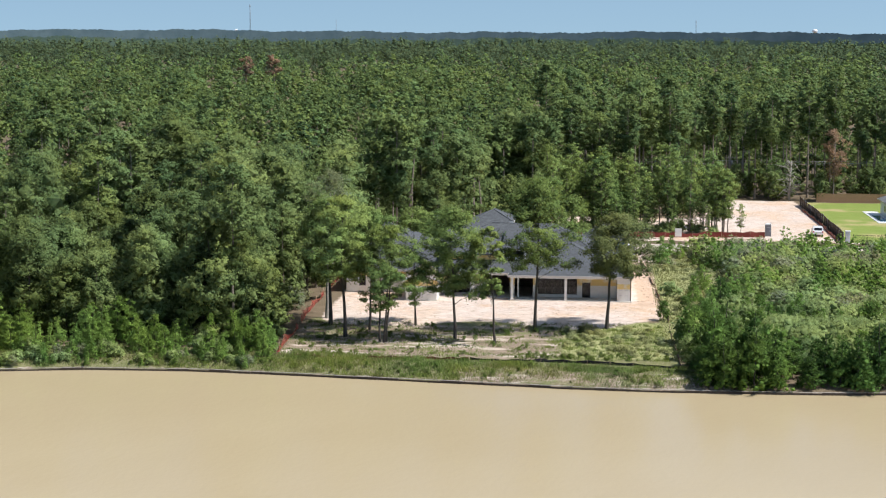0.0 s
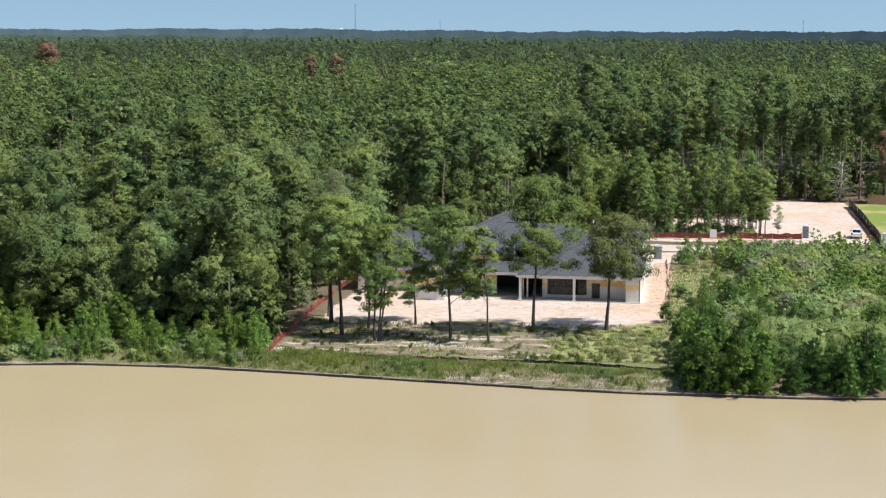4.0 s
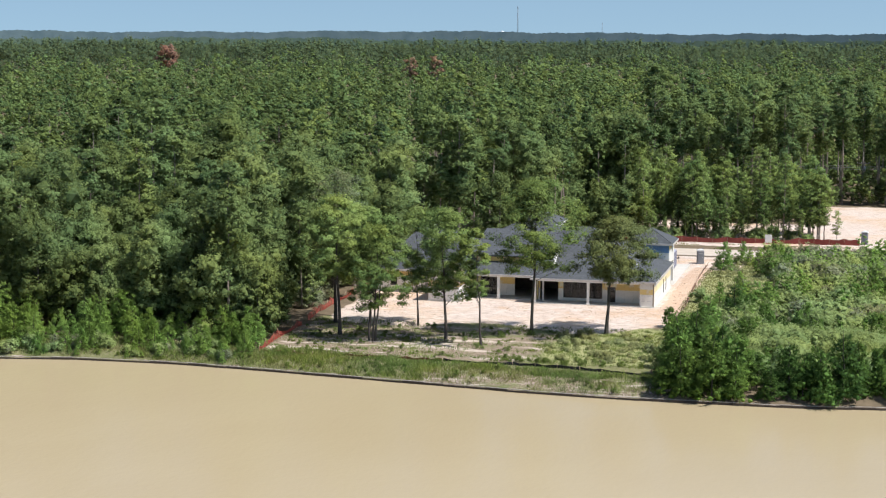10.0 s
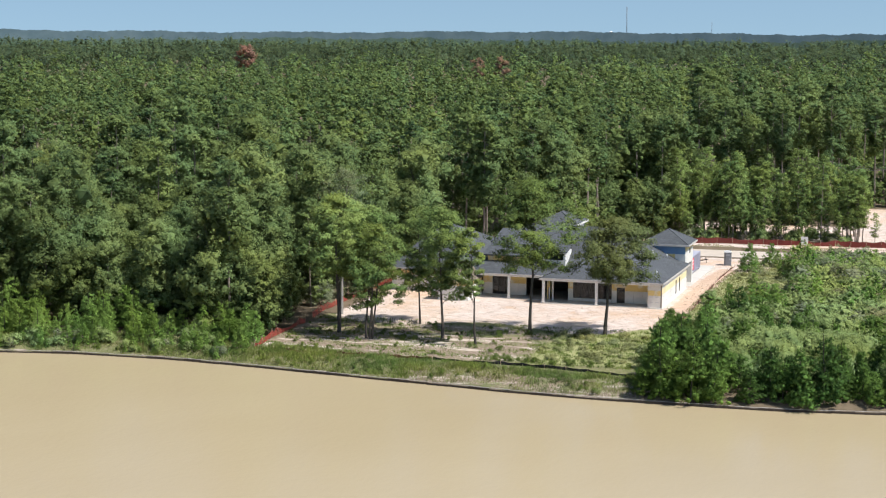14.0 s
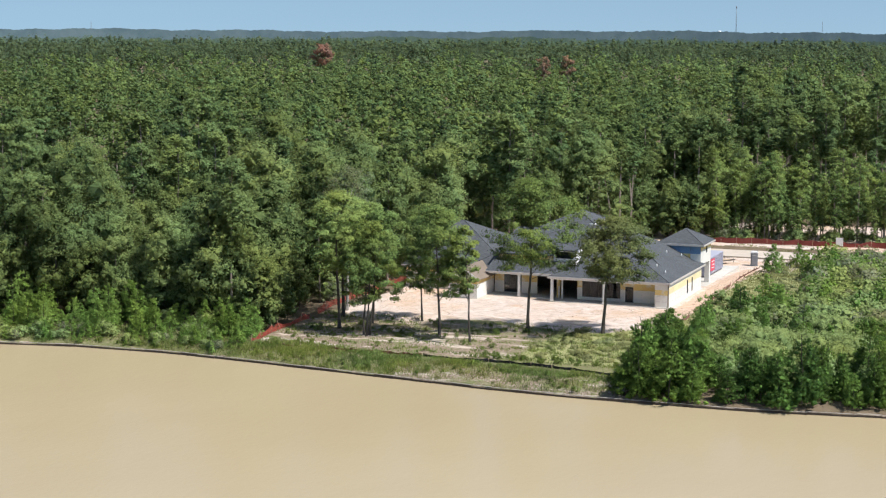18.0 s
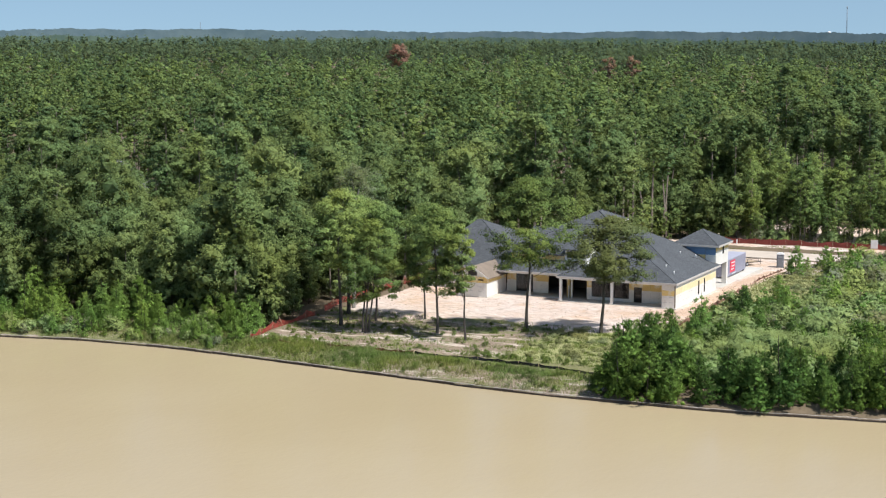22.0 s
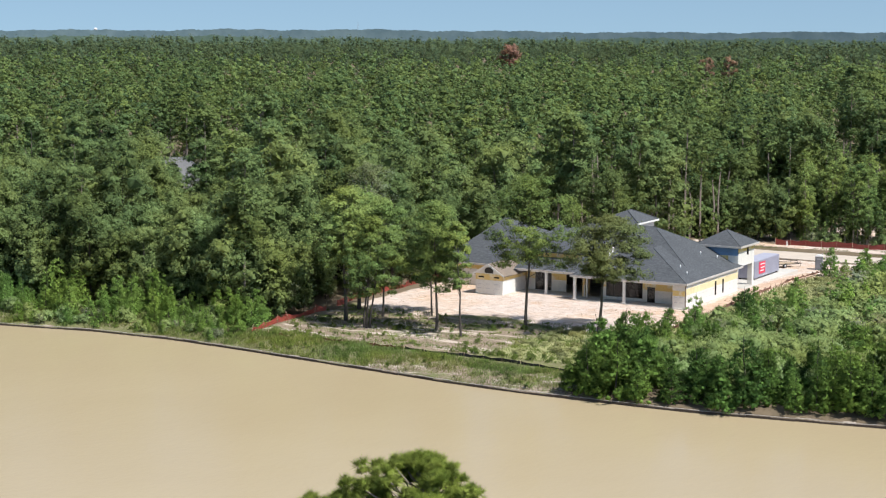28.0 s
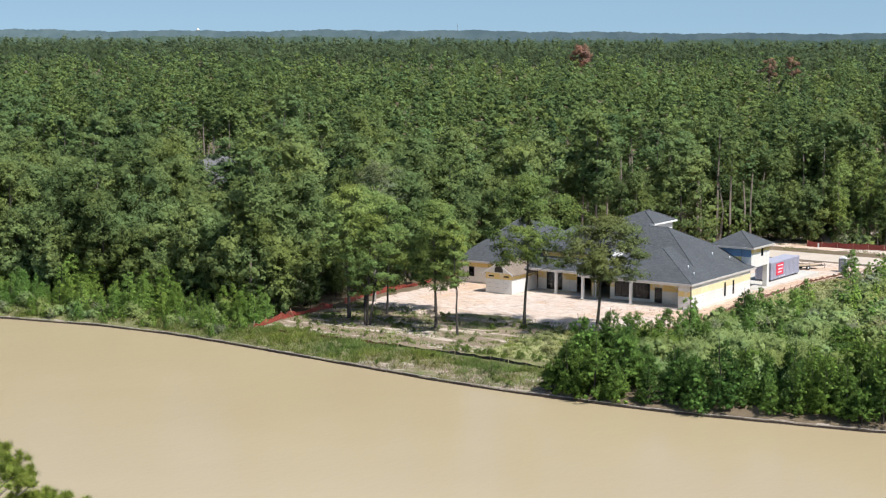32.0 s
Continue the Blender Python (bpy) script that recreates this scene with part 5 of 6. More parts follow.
def woods(rng, name, label, x, y, scale, protos, mat, tone):
    """Many trees in one mesh."""
    Ps, Ts, Ns = [], [], []
    pick = rng.integers(0, len(protos), len(x))
    for k, (P, T, N) in enumerate(protos):
        s = pick == k
        m = int(s.sum())
        if not m:
            continue
        a = rng.random(m) * 2 * math.pi
        c, q = np.cos(a), np.sin(a)
        sc = scale[s]
        wid = sc * rng.uniform(0.82, 1.14, m)
        X = (P[None, ..., 0] * c[:, None, None] - P[None, ..., 1] * q[:, None, None]) * wid[:, None, None] + x[s][:, None, None]
        Y = (P[None, ..., 0] * q[:, None, None] + P[None, ..., 1] * c[:, None, None]) * wid[:, None, None] + y[s][:, None, None]
        Z = P[None, ..., 2] * sc[:, None, None] + land(x[s], y[s])[:, None, None]
        Ps.append(np.stack([X, Y, Z], -1).reshape(-1, 3, 3))
        nx = N[None, :, 0] * c[:, None] - N[None, :, 1] * q[:, None]
        ny = N[None, :, 0] * q[:, None] + N[None, :, 1] * c[:, None]
        Ns.append(np.stack([nx, ny, np.broadcast_to(N[None, :, 2], nx.shape)], -1).reshape(-1, 3))
        Ts.append((T[None] * 0.34 + tone[s][:, None] * 0.6 + 0.03).ravel())
    me = tri_mesh(name, np.concatenate(Ps), np.concatenate(Ts), mat, np.concatenate(Ns))
    return tagged(new(name, me), label, "woods", kind="stuff")


STUFF_HARD = foliage("woods_broadleaf", (0.08, 0.122, 0.044), (0.25, 0.33, 0.1), 0.0, grain=2.0, relief=0.5)
STUFF_PINE = foliage("woods_pine", (0.075, 0.12, 0.05), (0.235, 0.325, 0.105), 0.0, grain=2.0, relief=0.5)
# one colour for all far trees, dulled and blued to paint in haze
STUFF_FAR = foliage("haze_tinted_canopy", (0.075, 0.11, 0.06), (0.15, 0.205, 0.095), 0.0, grain=1.2, relief=0.4, gaps=0.35)
rng = np.random.default_rng(42)

# the nearest trees, one by one
near_protos = []
for i in range(4):
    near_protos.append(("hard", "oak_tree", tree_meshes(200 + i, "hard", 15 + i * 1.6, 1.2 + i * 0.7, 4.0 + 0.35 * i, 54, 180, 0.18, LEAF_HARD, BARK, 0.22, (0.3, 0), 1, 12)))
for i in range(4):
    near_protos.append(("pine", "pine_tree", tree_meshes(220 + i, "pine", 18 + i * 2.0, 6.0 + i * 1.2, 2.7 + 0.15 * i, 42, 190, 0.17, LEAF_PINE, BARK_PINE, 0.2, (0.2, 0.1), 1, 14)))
x, y, d = scatter(rng, 6.2, 0, 420)
band = (x > -16) & (y > 112) & (y < 166)
tx, ty = x[band], y[band]
x, y, d = x[~band], y[~band], d[~band]
order = np.argsort(d)
x, y, d = x[order], y[order], d[order]
cap = height_cap(x, y)
cut = 250
edge = (y < shore(x) + 34)
for k in range(min(cut, len(x))):
    pine = rng.random() < (0.06 if edge[k] else 0.5)
    kind, nm, me = near_protos[(4 if pine else 0) + rng.integers(0, 4)]
    s = rng.uniform(0.7, 1.2)
    if cap[k] < 50:
        s = min(s, cap[k] / 21)
    if edge[k] and rng.random() < 0.2:
        s *= 0.8
    tree(nm, me, (x[k], y[k], float(land(x[k], y[k]))), rng.random() * 360, s,
         "tall pine with pale trunk in the dense woods" if pine else "full leafy oak at the edge of the dense woods", "tree", "woods")
# broad oaks behind the house
wide = np.random.default_rng(43)
for k in range(20):
    ox, oy = -46 + 34 * ((k * 0.618) % 1), wide.uniform(86, 112)
    tree("oak_tree", near_protos[k % 4][2], (ox, oy, float(land(ox, oy))), wide.random() * 360, wide.uniform(0.85, 1.15), "broad dark leafy oak behind the house", "tree", "oaks behind the house")
xb, yb, db, capb = x[cut:], y[cut:], d[cut:], cap[cut:]
pb = rng.random(len(xb)) < 0.6
hb = np.minimum(rng.uniform(0.6, 1.24, len(xb)), capb / 22)
lod_b = [proto(300 + i, "hard", 16 + 1.5 * i, 4.0, 3.7 + 0.2 * i, 24, 34, 0.25) for i in range(4)]
lod_bp = [proto(320 + i, "pine", 20 + 1.6 * i, 10.5 + i, 2.7 + 0.15 * i, 26, 30, 0.23) for i in range(4)]
woods(rng, "woods_broadleaf", "dense green broad-leaved woods behind the lot", xb[~pb], yb[~pb], hb[~pb], lod_b, STUFF_HARD, rng.random(len(xb))[~pb])
woods(rng, "woods_pine", "tall dense pine woods behind the lot", xb[pb], yb[pb], hb[pb], lod_bp, STUFF_PINE, rng.random(len(xb))[pb])
# tall pines with long bare trunks behind the bare lot
tall_protos = [tree_meshes(240 + i, "pine", 23 + 1.4 * i, 10.5 + 1.1 * i, 2.8 + 0.15 * i, 40, 130, 0.19, LEAF_PINE, BARK_PINE, 0.23, (0.3, 0.1), 1, 18) for i in range(4)]
for k in range(len(tx)):
    tree("pine_tree", tall_protos[rng.integers(0, 4)], (tx[k], ty[k], float(land(tx[k], ty[k]))), rng.random() * 360, rng.uniform(0.72, 1.12), "tall pine with a long bare trunk behind the bare lot", "tree", "lot edge pines")
low = yb < 230
fx0, fy0, fd0 = scatter(rng, 6.5, 405, 560)
woods(rng, "woods_understorey", "low leafy growth beneath the woods", xb[low] + 2.4, yb[low] - 1.6, rng.uniform(0.5, 1.3, int(low.sum())), [proto(440 + i, "dome", 6.5, 0.1, 2.6, 8, 14, 0.42, 8) for i in range(3)], STUFF_HARD, rng.random(int(low.sum())))
far_low = (fx0 > -60) & (fd0 < 560)
woods(rng, "woods_understorey", "low leafy growth under the pines behind the lot", np.concatenate([tx + 1.5, fx0[far_low]]), np.concatenate([ty - 1.5, fy0[far_low]]), rng.uniform(0.7, 1.45, len(tx) + int(far_low.sum())), [proto(446 + i, "dome", 6.5, 0.1, 2.8, 9, 18, 0.36, 8) for i in range(3)], STUFF_HARD, rng.random(len(tx) + int(far_low.sum())))
# their trunks
V, F = [], []
for k in np.nonzero(db < 420)[0]:
    h = 15.0 * hb[k] if pb[k] else 9.0 * hb[k]
    v, f = tube_arrays([(xb[k], yb[k], -1.2), (xb[k] + rng.normal() * 0.2, yb[k], h * 0.5), (xb[k] + rng.normal() * 0.3, yb[k], h)], [0.22, 0.17, 0.1], 5)
    F += [tuple(i + len(V) for i in q) for q in f]
    V += v
tagged(solid("woods_trunks", mesh_from("woods_trunks", V, F), BARK_PINE), "grey-brown trunks inside the woods", "woods", kind="stuff")

x, y, d = scatter(rng, 7.6, 420, 760)
p = rng.random(len(x)) < 0.6
h = np.minimum(rng.uniform(0.64, 1.2, len(x)), height_cap(x, y) / 22)
tone = rng.random(len(x))
woods(rng, "woods_broadleaf", "rolling canopy of broad-leaved woods", x[~p], y[~p], h[~p], [proto(340 + i, "hard", 17 + 1.3 * i, 6 + 1.3 * i, 4.1, 13, 14, 0.36) for i in range(4)], STUFF_HARD, tone[~p])
woods(rng, "woods_pine", "rolling canopy of pine woods", x[p], y[p], h[p], [proto(360 + i, "pine", 20.5 + 1.2 * i, 12 + i, 3.4, 13, 14, 0.34) for i in range(4)], STUFF_PINE, tone[p])
x, y, d = scatter(rng, 9.4, 760, 1180)
p = rng.random(len(x)) < 0.6
h = rng.uniform(0.7, 1.15, len(x))
tone = rng.random(len(x))
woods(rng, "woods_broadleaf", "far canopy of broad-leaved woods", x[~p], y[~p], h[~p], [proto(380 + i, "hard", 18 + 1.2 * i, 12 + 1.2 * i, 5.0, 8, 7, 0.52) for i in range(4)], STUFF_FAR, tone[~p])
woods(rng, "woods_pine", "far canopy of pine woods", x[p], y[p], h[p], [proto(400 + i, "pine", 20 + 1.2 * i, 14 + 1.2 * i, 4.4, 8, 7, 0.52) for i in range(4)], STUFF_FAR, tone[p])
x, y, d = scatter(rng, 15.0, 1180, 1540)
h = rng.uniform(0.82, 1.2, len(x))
woods(rng, "woods_far", "far canopy of mixed woods with haze in its colour", x, y, h, [proto(410 + i, "hard", 20 + i, 12, 8.0, 8, 4, 0.85) for i in range(3)], STUFF_FAR, rng.random(len(x)))

# dead trees
for i, (x, y, h, r, base) in enumerate(((-226, 380, 29.6, 4.6, 21.5), (-97, 270, 28.4, 4.4, 22.5), (-106, 275, 27.8, 4.0, 22))):
    me = tree_meshes(500 + i, "hard", h, base, r * (0.85 if i == 0 else 0.6), 28 if i == 0 else 13, 110, 0.26, LEAF_DEAD if i == 0 else LEAF_FADED, BARK_PINE, 0.2, (0, 0), 1, 14, core=8)
    tree("dead_pine", me, (x, y, -0.8), 0, 1, "dead pine with rust-red needles above the canopy", "tree", "dead pines")
me = tree_meshes(510, "pine", 15.5, 4.5, 2.7, 44, 80, 0.18, LEAF_RUST, BARK_PINE, 0.15, (0.2, 0), 1, 30, core=0, tuft=0.3)
tree("dead_pine", me, (46.3, 150.5, -0.8), 0, 1, "dying pine with orange-brown needles behind the cedar fence", "tree", "dead pines")
rb = np.random.default_rng(8)
bt = thing("bare_tree", "bare grey dead tree at the corner of the lot", "tree", (37.0, 151.5, -0.8))
bt.scale = (1.5, 1.5, 1.35)
br = [([(0, 0, -0.3), (0.1, 0, 3), (0.3, 0.1, 6.5)], [0.2, 0.14, 0.06], 6)]
for i in range(46):
    z = rb.uniform(0.8, 6.0)
    a, L = rb.random() * 6.28, rb.uniform(1.2, 4.2) * (1 - z / 12)
    e = (L * math.cos(a), L * math.sin(a), z + rb.uniform(-0.8, 1.2))
    br.append(([(0.04 * z, 0, z), (e[0] * 0.5, e[1] * 0.5, z + 0.5), e], [0.06, 0.045, 0.02], 4))
tubes("trunk", br[:1], BARK_GREY, bt)
for b_ in br[1:]:
    tubes("branch", [b_], BARK_GREY, bt)
bk = thing("dead_tree", "tall bare dead trunk behind the lot", "tree")
tubes("trunk", [([(27.8, 167, -1), (28.2, 167, 7), (28.9, 167, 15.5)], [0.2, 0.17, 0.1], 7)], BARK_GREY, bk)

# ------------------------------------------------------------------ pines beside the far lot
LEAF_LOT = foliage("lot_tree_leaves", (0.11, 0.17, 0.05), (0.32, 0.42, 0.125), gaps=0.35)
lot_protos = [tree_meshes(540 + i, "pine", 11.5 + i, 2.2 + 0.4 * i, 2.1, 30, 110, 0.15, LEAF_LOT, BARK_PINE, 0.13, (0.2, 0), 1, 16, core=0, tuft=0.24) for i in range(4)]
rng = np.random.default_rng(31)
for i in range(66):
    x, y = rng.uniform(-14, 20), rng.uniform(84.5, 99)
    if x > 12 and rng.random() < 0.4:
        continue
    tree("pine_tree", lot_protos[i % 4], (x, y, float(land(x, y))), rng.random() * 360, rng.uniform(0.75, 1.1), "slim pine with open lower trunk beside the bare lot", "tree", "lot pines")
for i in range(44):
    x, y = rng.uniform(-14, 16), rng.uniform(83.3, 89)
    tree("pine_sapling", lot_protos[i % 4], (x, y, float(land(x, y))), rng.random() * 360, rng.uniform(0.25, 0.55), "low young pine among the lot trees", "young pine", "lot saplings")
tree("pine_tree", lot_protos[0], (21.5, 86, -0.8), 30, 0.5, "small thin pine at the edge of the bare lot", "tree", "lot pines")

# ------------------------------------------------------------------ brush on the west bank
young = [tree_meshes(560 + i, "cone", 3.8 + 0.6 * i, 0.1, 1.15 + 0.1 * i, 44, 70, 0.085, LEAF_YOUNG, BARK, 0.05, (0, 0), 1, 0, core=8, core_size=0.5, tuft=0.22, long=0.8) for i in range(4)]
shrub = [tree_meshes(580 + i, "dome", 1.8 + 0.3 * i, 0.05, 1.7 + 0.2 * i, 30, 80, 0.075, LEAF_SHRUB, BARK, 0.05, (0, 0), 1, 0, core=8, core_size=0.7, tuft=0.2) for i in range(4)]
grey = [tree_meshes(590 + i, "dome", 1.9 + 0.25 * i, 0.05, 1.5, 22, 70, 0.07, LEAF_GREY, BARK, 0.05, (0, 0), 1, 0, core=8, core_size=0.5, tuft=0.26) for i in range(2)]
ever = [tree_meshes(600 + i, "cone", 5.6 + 0.6 * i, 0.05, 1.75 + 0.12 * i, 96, 56, 0.1, LEAF_JUNIPER, BARK, 0.1, (0, 0), 1, 0, core=8, core_size=0.55, tuft=0.2, long=0.6) for i in range(4)]
round_ever = [tree_meshes(610 + i, "dome", 5.2 + 0.7 * i, 0.05, 2.3, 76, 62, 0.1, LEAF_JUNIPER, BARK, 0.1, (0, 0), 1, 0, core=8, core_size=0.55, tuft=0.2, long=0.6) for i in range(3)]
rng = np.random.default_rng(51)
n = 0
while n < 120:
    x = rng.uniform(-92, -42.5)
    u = rng.random()
    y = float(shore(x)) + 1.6 + 9.6 * u
    if x > -47 and u < 0.3:
        continue
    s = rng.uniform(0.6, 1.2) * (0.55 + 0.6 * u)
    if rng.random() < 0.85:
        tree("young_pine", young[n % 4], (x, y, float(land(x, y))), rng.random() * 360, s, "bright green young pine on the pond bank", "young pine", "bank brush")
    else:
        tree("shrub", shrub[n % 4], (x, y, float(land(x, y))), rng.random() * 360, s * 0.85, "bushy olive-green shrub on the pond bank", "shrub", "bank brush")
    n += 1

for n in range(90):
    x = rng.uniform(-92, -42.0)
    y = float(shore(x)) + rng.uniform(0.8, 4.5)
    if rng.random() < 0.6:
        tree("young_pine", young[n % 4], (x, y, float(land(x, y))), rng.random() * 360, rng.uniform(0.18, 0.5), "bright green young pine on the pond bank", "young pine", "bank brush")
    else:
        tree("shrub", (shrub + grey)[n % 6], (x, y, float(land(x, y))), rng.random() * 360, rng.uniform(0.25, 0.65), "low olive bush beside the timber edging", "shrub", "bank bushes")

# leafy understorey at the edge of the woods
under = [tree_meshes(630 + i, "hard", 8.0 + i, 0.3, 2.7 + 0.2 * i, 36, 110, 0.15, LEAF_HARD, BARK, 0.09, (0, 0), 1, 0) for i in range(3)]
for n in range(110):
    if n < 70:
        x = rng.uniform(-100, -43.5)
        y = float(shore(x)) + rng.uniform(12.0, 17.5)
    elif n < 90:
        x, y = rng.uniform(-50, -43.3), rng.uniform(-30, 45)
    else:
        x, y = rng.uniform(-34, -15), rng.uniform(79.5, 86)
    tree("understorey_tree", under[n % 3], (x, y, float(land(x, y))), rng.random() * 360, rng.uniform(0.6, 1.25), "low leafy tree filling the edge of the woods", "tree", "understorey")

for n in range(34):
    x, y = rng.uniform(-50, -42.9), rng.uniform(-31, 22)
    if n % 3:
        tree("shrub", grey[n % 2], (x, y, float(land(x, y))), rng.random() * 360, rng.uniform(0.9, 1.5), "grey twiggy shrub behind the orange fence", "shrub", "edge shrubs")
    else:
        tree("understorey_tree", under[n % 3], (x, y, float(land(x, y))), rng.random() * 360, rng.uniform(0.5, 0.9), "low leafy tree filling the edge of the woods", "tree", "understorey")
for n in range(64):
    if n < 26:
        x, y = rng.uniform(6, 40), rng.uniform(151, 158)
    elif n < 44:
        x, y = rng.uniform(41, 66), rng.uniform(150, 156)
    else:
        x, y = rng.uniform(-14, 14), rng.uniform(113, 120)
    tree("understorey_tree", under[n % 3], (x, y, float(land(x, y))), rng.random() * 360, rng.uniform(0.35, 0.85), "low leafy tree at the back of the bare lot", "tree", "understorey")
for n in range(44):
    x, y = rng.uniform(-15, 17), rng.uniform(83, 90)
    tree("shrub", (shrub + grey)[n % 6], (x, y, float(land(x, y))), rng.random() * 360, rng.uniform(0.5, 1.0), "olive shrub among the slim pines of the bare lot", "shrub", "lot shrubs")

# ------------------------------------------------------------------ evergreens on the east bank
spots = [(8.2, -44.6, 1.3, 1), (9.6, -41.0, 1.22, 2), (6.9, -40.4, 0.95, 0)]
while len(spots) < 78:
    x = rng.uniform(6.4, 62)
    y = float(shore(x)) + 1.1 + 9.5 * rng.random() ** 1.2
    if min((x - q[0]) ** 2 + (y - q[1]) ** 2 for q in spots) > 1.75 ** 2:
        spots.append((x, y, rng.uniform(0.6, 1.12), rng.integers(0, 4)))
for n, (x, y, s, k) in enumerate(spots):
    me = ever[k] if n < 3 or rng.random() < 0.7 else round_ever[n % 3]
    tree("evergreen", me, (x, y, float(land(x, y))), rng.random() * 360, s, "dense dark green evergreen on the pond bank", "evergreen", "bank evergreens")

# ------------------------------------------------------------------ overgrown field
def field_density(x, y):
    lim = 6.2 + 4.6 * smooth(-24, -5, y) + 4.2 * smooth(0, 12, y) - 4.0 * smooth(26, 42, y)
    return x > lim


rng = np.random.default_rng(61)
gx, gy = np.meshgrid(np.arange(4.5, 66, 2.2), np.arange(-42, 58, 2.2))
fx, fy = (gx + rng.uniform(-0.8, 0.8, gx.shape)).ravel(), (gy + rng.uniform(-0.8, 0.8, gy.shape)).ravel()
keep = field_density(fx, fy) & (rng.random(len(fx)) < 0.84)
fx, fy = fx[keep], fy[keep]
order = np.argsort(fy)
fx, fy = fx[order], fy[order]
tall = rng.random(len(fx)) < np.where(np.sin(fx * 0.21 + 1.5 * np.sin(fy * 0.13)) + np.sin(fy * 0.19 + 1.2 * np.sin(fx * 0.17)) > 0.35, 0.55, 0.14)
greyish = rng.random(len(fx)) < np.where(fy > 24, 0.4, 0.07)
tall_far = tall & (np.cumsum(tall) > 104)
tall &= ~tall_far
single = (np.arange(len(fx)) < 270) & ~tall_far
for k in np.nonzero(single | tall)[0]:
    at, a = (fx[k], fy[k], float(land(fx[k], fy[k]))), rng.random() * 360
    if tall[k] and k % 5 < 2:
        tree("evergreen", ever[k % 4] if k % 2 else round_ever[k % 3], at, a, rng.uniform(0.5, 0.85), "dark green pine standing out of the field shrubs", "evergreen", "field evergreens")
    elif tall[k]:
        tree("young_pine", young[k % 4], at, a, rng.uniform(0.75, 1.3), "green young pine among the field shrubs", "young pine", "field pines")
    elif greyish[k]:
        tree("shrub", grey[k % 2], at, a, rng.uniform(0.8, 1.25), "grey twiggy shrub in the field", "shrub", "field shrubs")
    else:
        tree("shrub", shrub[k % 4], at, a, rng.uniform(0.9, 1.45), "bushy olive-green shrub in the field", "shrub", "field shrubs")
rest = ~(single | tall | tall_far)
sp = [proto(620 + i, "dome", 2.0, 0.05, 1.9, 14, 40, 0.1, 8) for i in range(3)]
STUFF_SHRUB = foliage("field_shrub_leaves", (0.205, 0.27, 0.095), (0.375, 0.465, 0.168), 0.0, relief=0.15, gaps=0.08)
STUFF_GREY = foliage("field_grey_leaves", (0.2, 0.22, 0.12), (0.36, 0.38, 0.22), 0.0)
for nm, sel, mat, lab in (("field_shrubs", rest & ~greyish, STUFF_SHRUB, "olive-green shrubs covering the field"), ("field_shrubs", rest & greyish, STUFF_GREY, "grey twiggy shrubs in the field")):
    woods(rng, nm, lab, fx[sel], fy[sel], rng.uniform(1.0, 1.55, int(sel.sum())), sp, mat, rng.random(int(sel.sum())))

STUFF_YOUNG = foliage("field_pine_needles", (0.125, 0.235, 0.046), (0.34, 0.515, 0.115), 0.0, through=0.28, gaps=0.08)
m = int(tall_far.sum())
woods(rng, "field_pines", "bright green young pines farther back in the field", fx[tall_far], fy[tall_far], rng.uniform(0.75, 1.3, m), [proto(625 + i, "cone", 3.9 + 0.6 * i, 0.1, 1.2 + 0.1 * i, 34, 34, 0.12, 8) for i in range(3)], STUFF_YOUNG, rng.random(m))

# a few set pieces at the field's edge
for x, y, s, kind in ((3.8, -14.5, 0.95, 0), (5.5, 6.5, 0.75, 2), (6.8, -6, 0.8, 0), (8.5, 2.5, 1.0, 1), (7.5, 54, 0.95, 1), (9.0, 52, 0.7, 1), (5.5, 50.5, 0.55, 1), (5.3, 43.5, 1.2, 1), (10.5, 14, 1.0, 1), (9.4, -10, 0.9, 0)):
    at = (x, y, float(land(x, y)))
    if kind == 1:
        tree("young_pine", young[1], at, x * 40, s, "small young pine at the edge of the field", "young pine", "field pines")
    elif kind == 0:
        tree("evergreen", round_ever[0], at, x * 50, s * 0.5, "rounded dark green bush at the edge of the field", "evergreen", "field bushes")
    else:
        tree("shrub", shrub[2], at, x * 30, s, "bushy olive-green shrub in the field", "shrub", "field shrubs")

# ------------------------------------------------------------------ clods on the bare soil
CLOD = plain("clods_of_soil", (0.38, 0.28, 0.205), 0.95, amount=0.45, grain=3)
rng = np.random.default_rng(64)
cx, cy = rng.uniform(-37, 1.0, 70), rng.uniform(-15, -1, 70)
n = 16
bx_, by_ = np.repeat(cx, n) + rng.normal(size=70 * n) * 2.2, np.repeat(cy, n) + rng.normal(size=70 * n) * 0.5
bx_, by_ = np.concatenate([bx_, rng.uniform(0.8, 3.2, 150)]), np.concatenate([by_, rng.uniform(-2, 46, 150)])
br_ = 0.03 + 0.11 * rng.random(len(bx_)) ** 2 * np.where(np.arange(len(bx_)) < 70 * n, 1.0, 1.6)
P, T, N = masses(rng, np.stack([bx_, by_, land(bx_, by_)], 1), br_, 8, 0.45, np.array([0.0, 0.0, -50.0]), np.full(len(bx_), 0.5))
tagged(new("soil_clods", tri_mesh("soil_clods", P, T, CLOD, N)), "scattered brown clods of soil on the bare lot", "soil", kind="stuff")

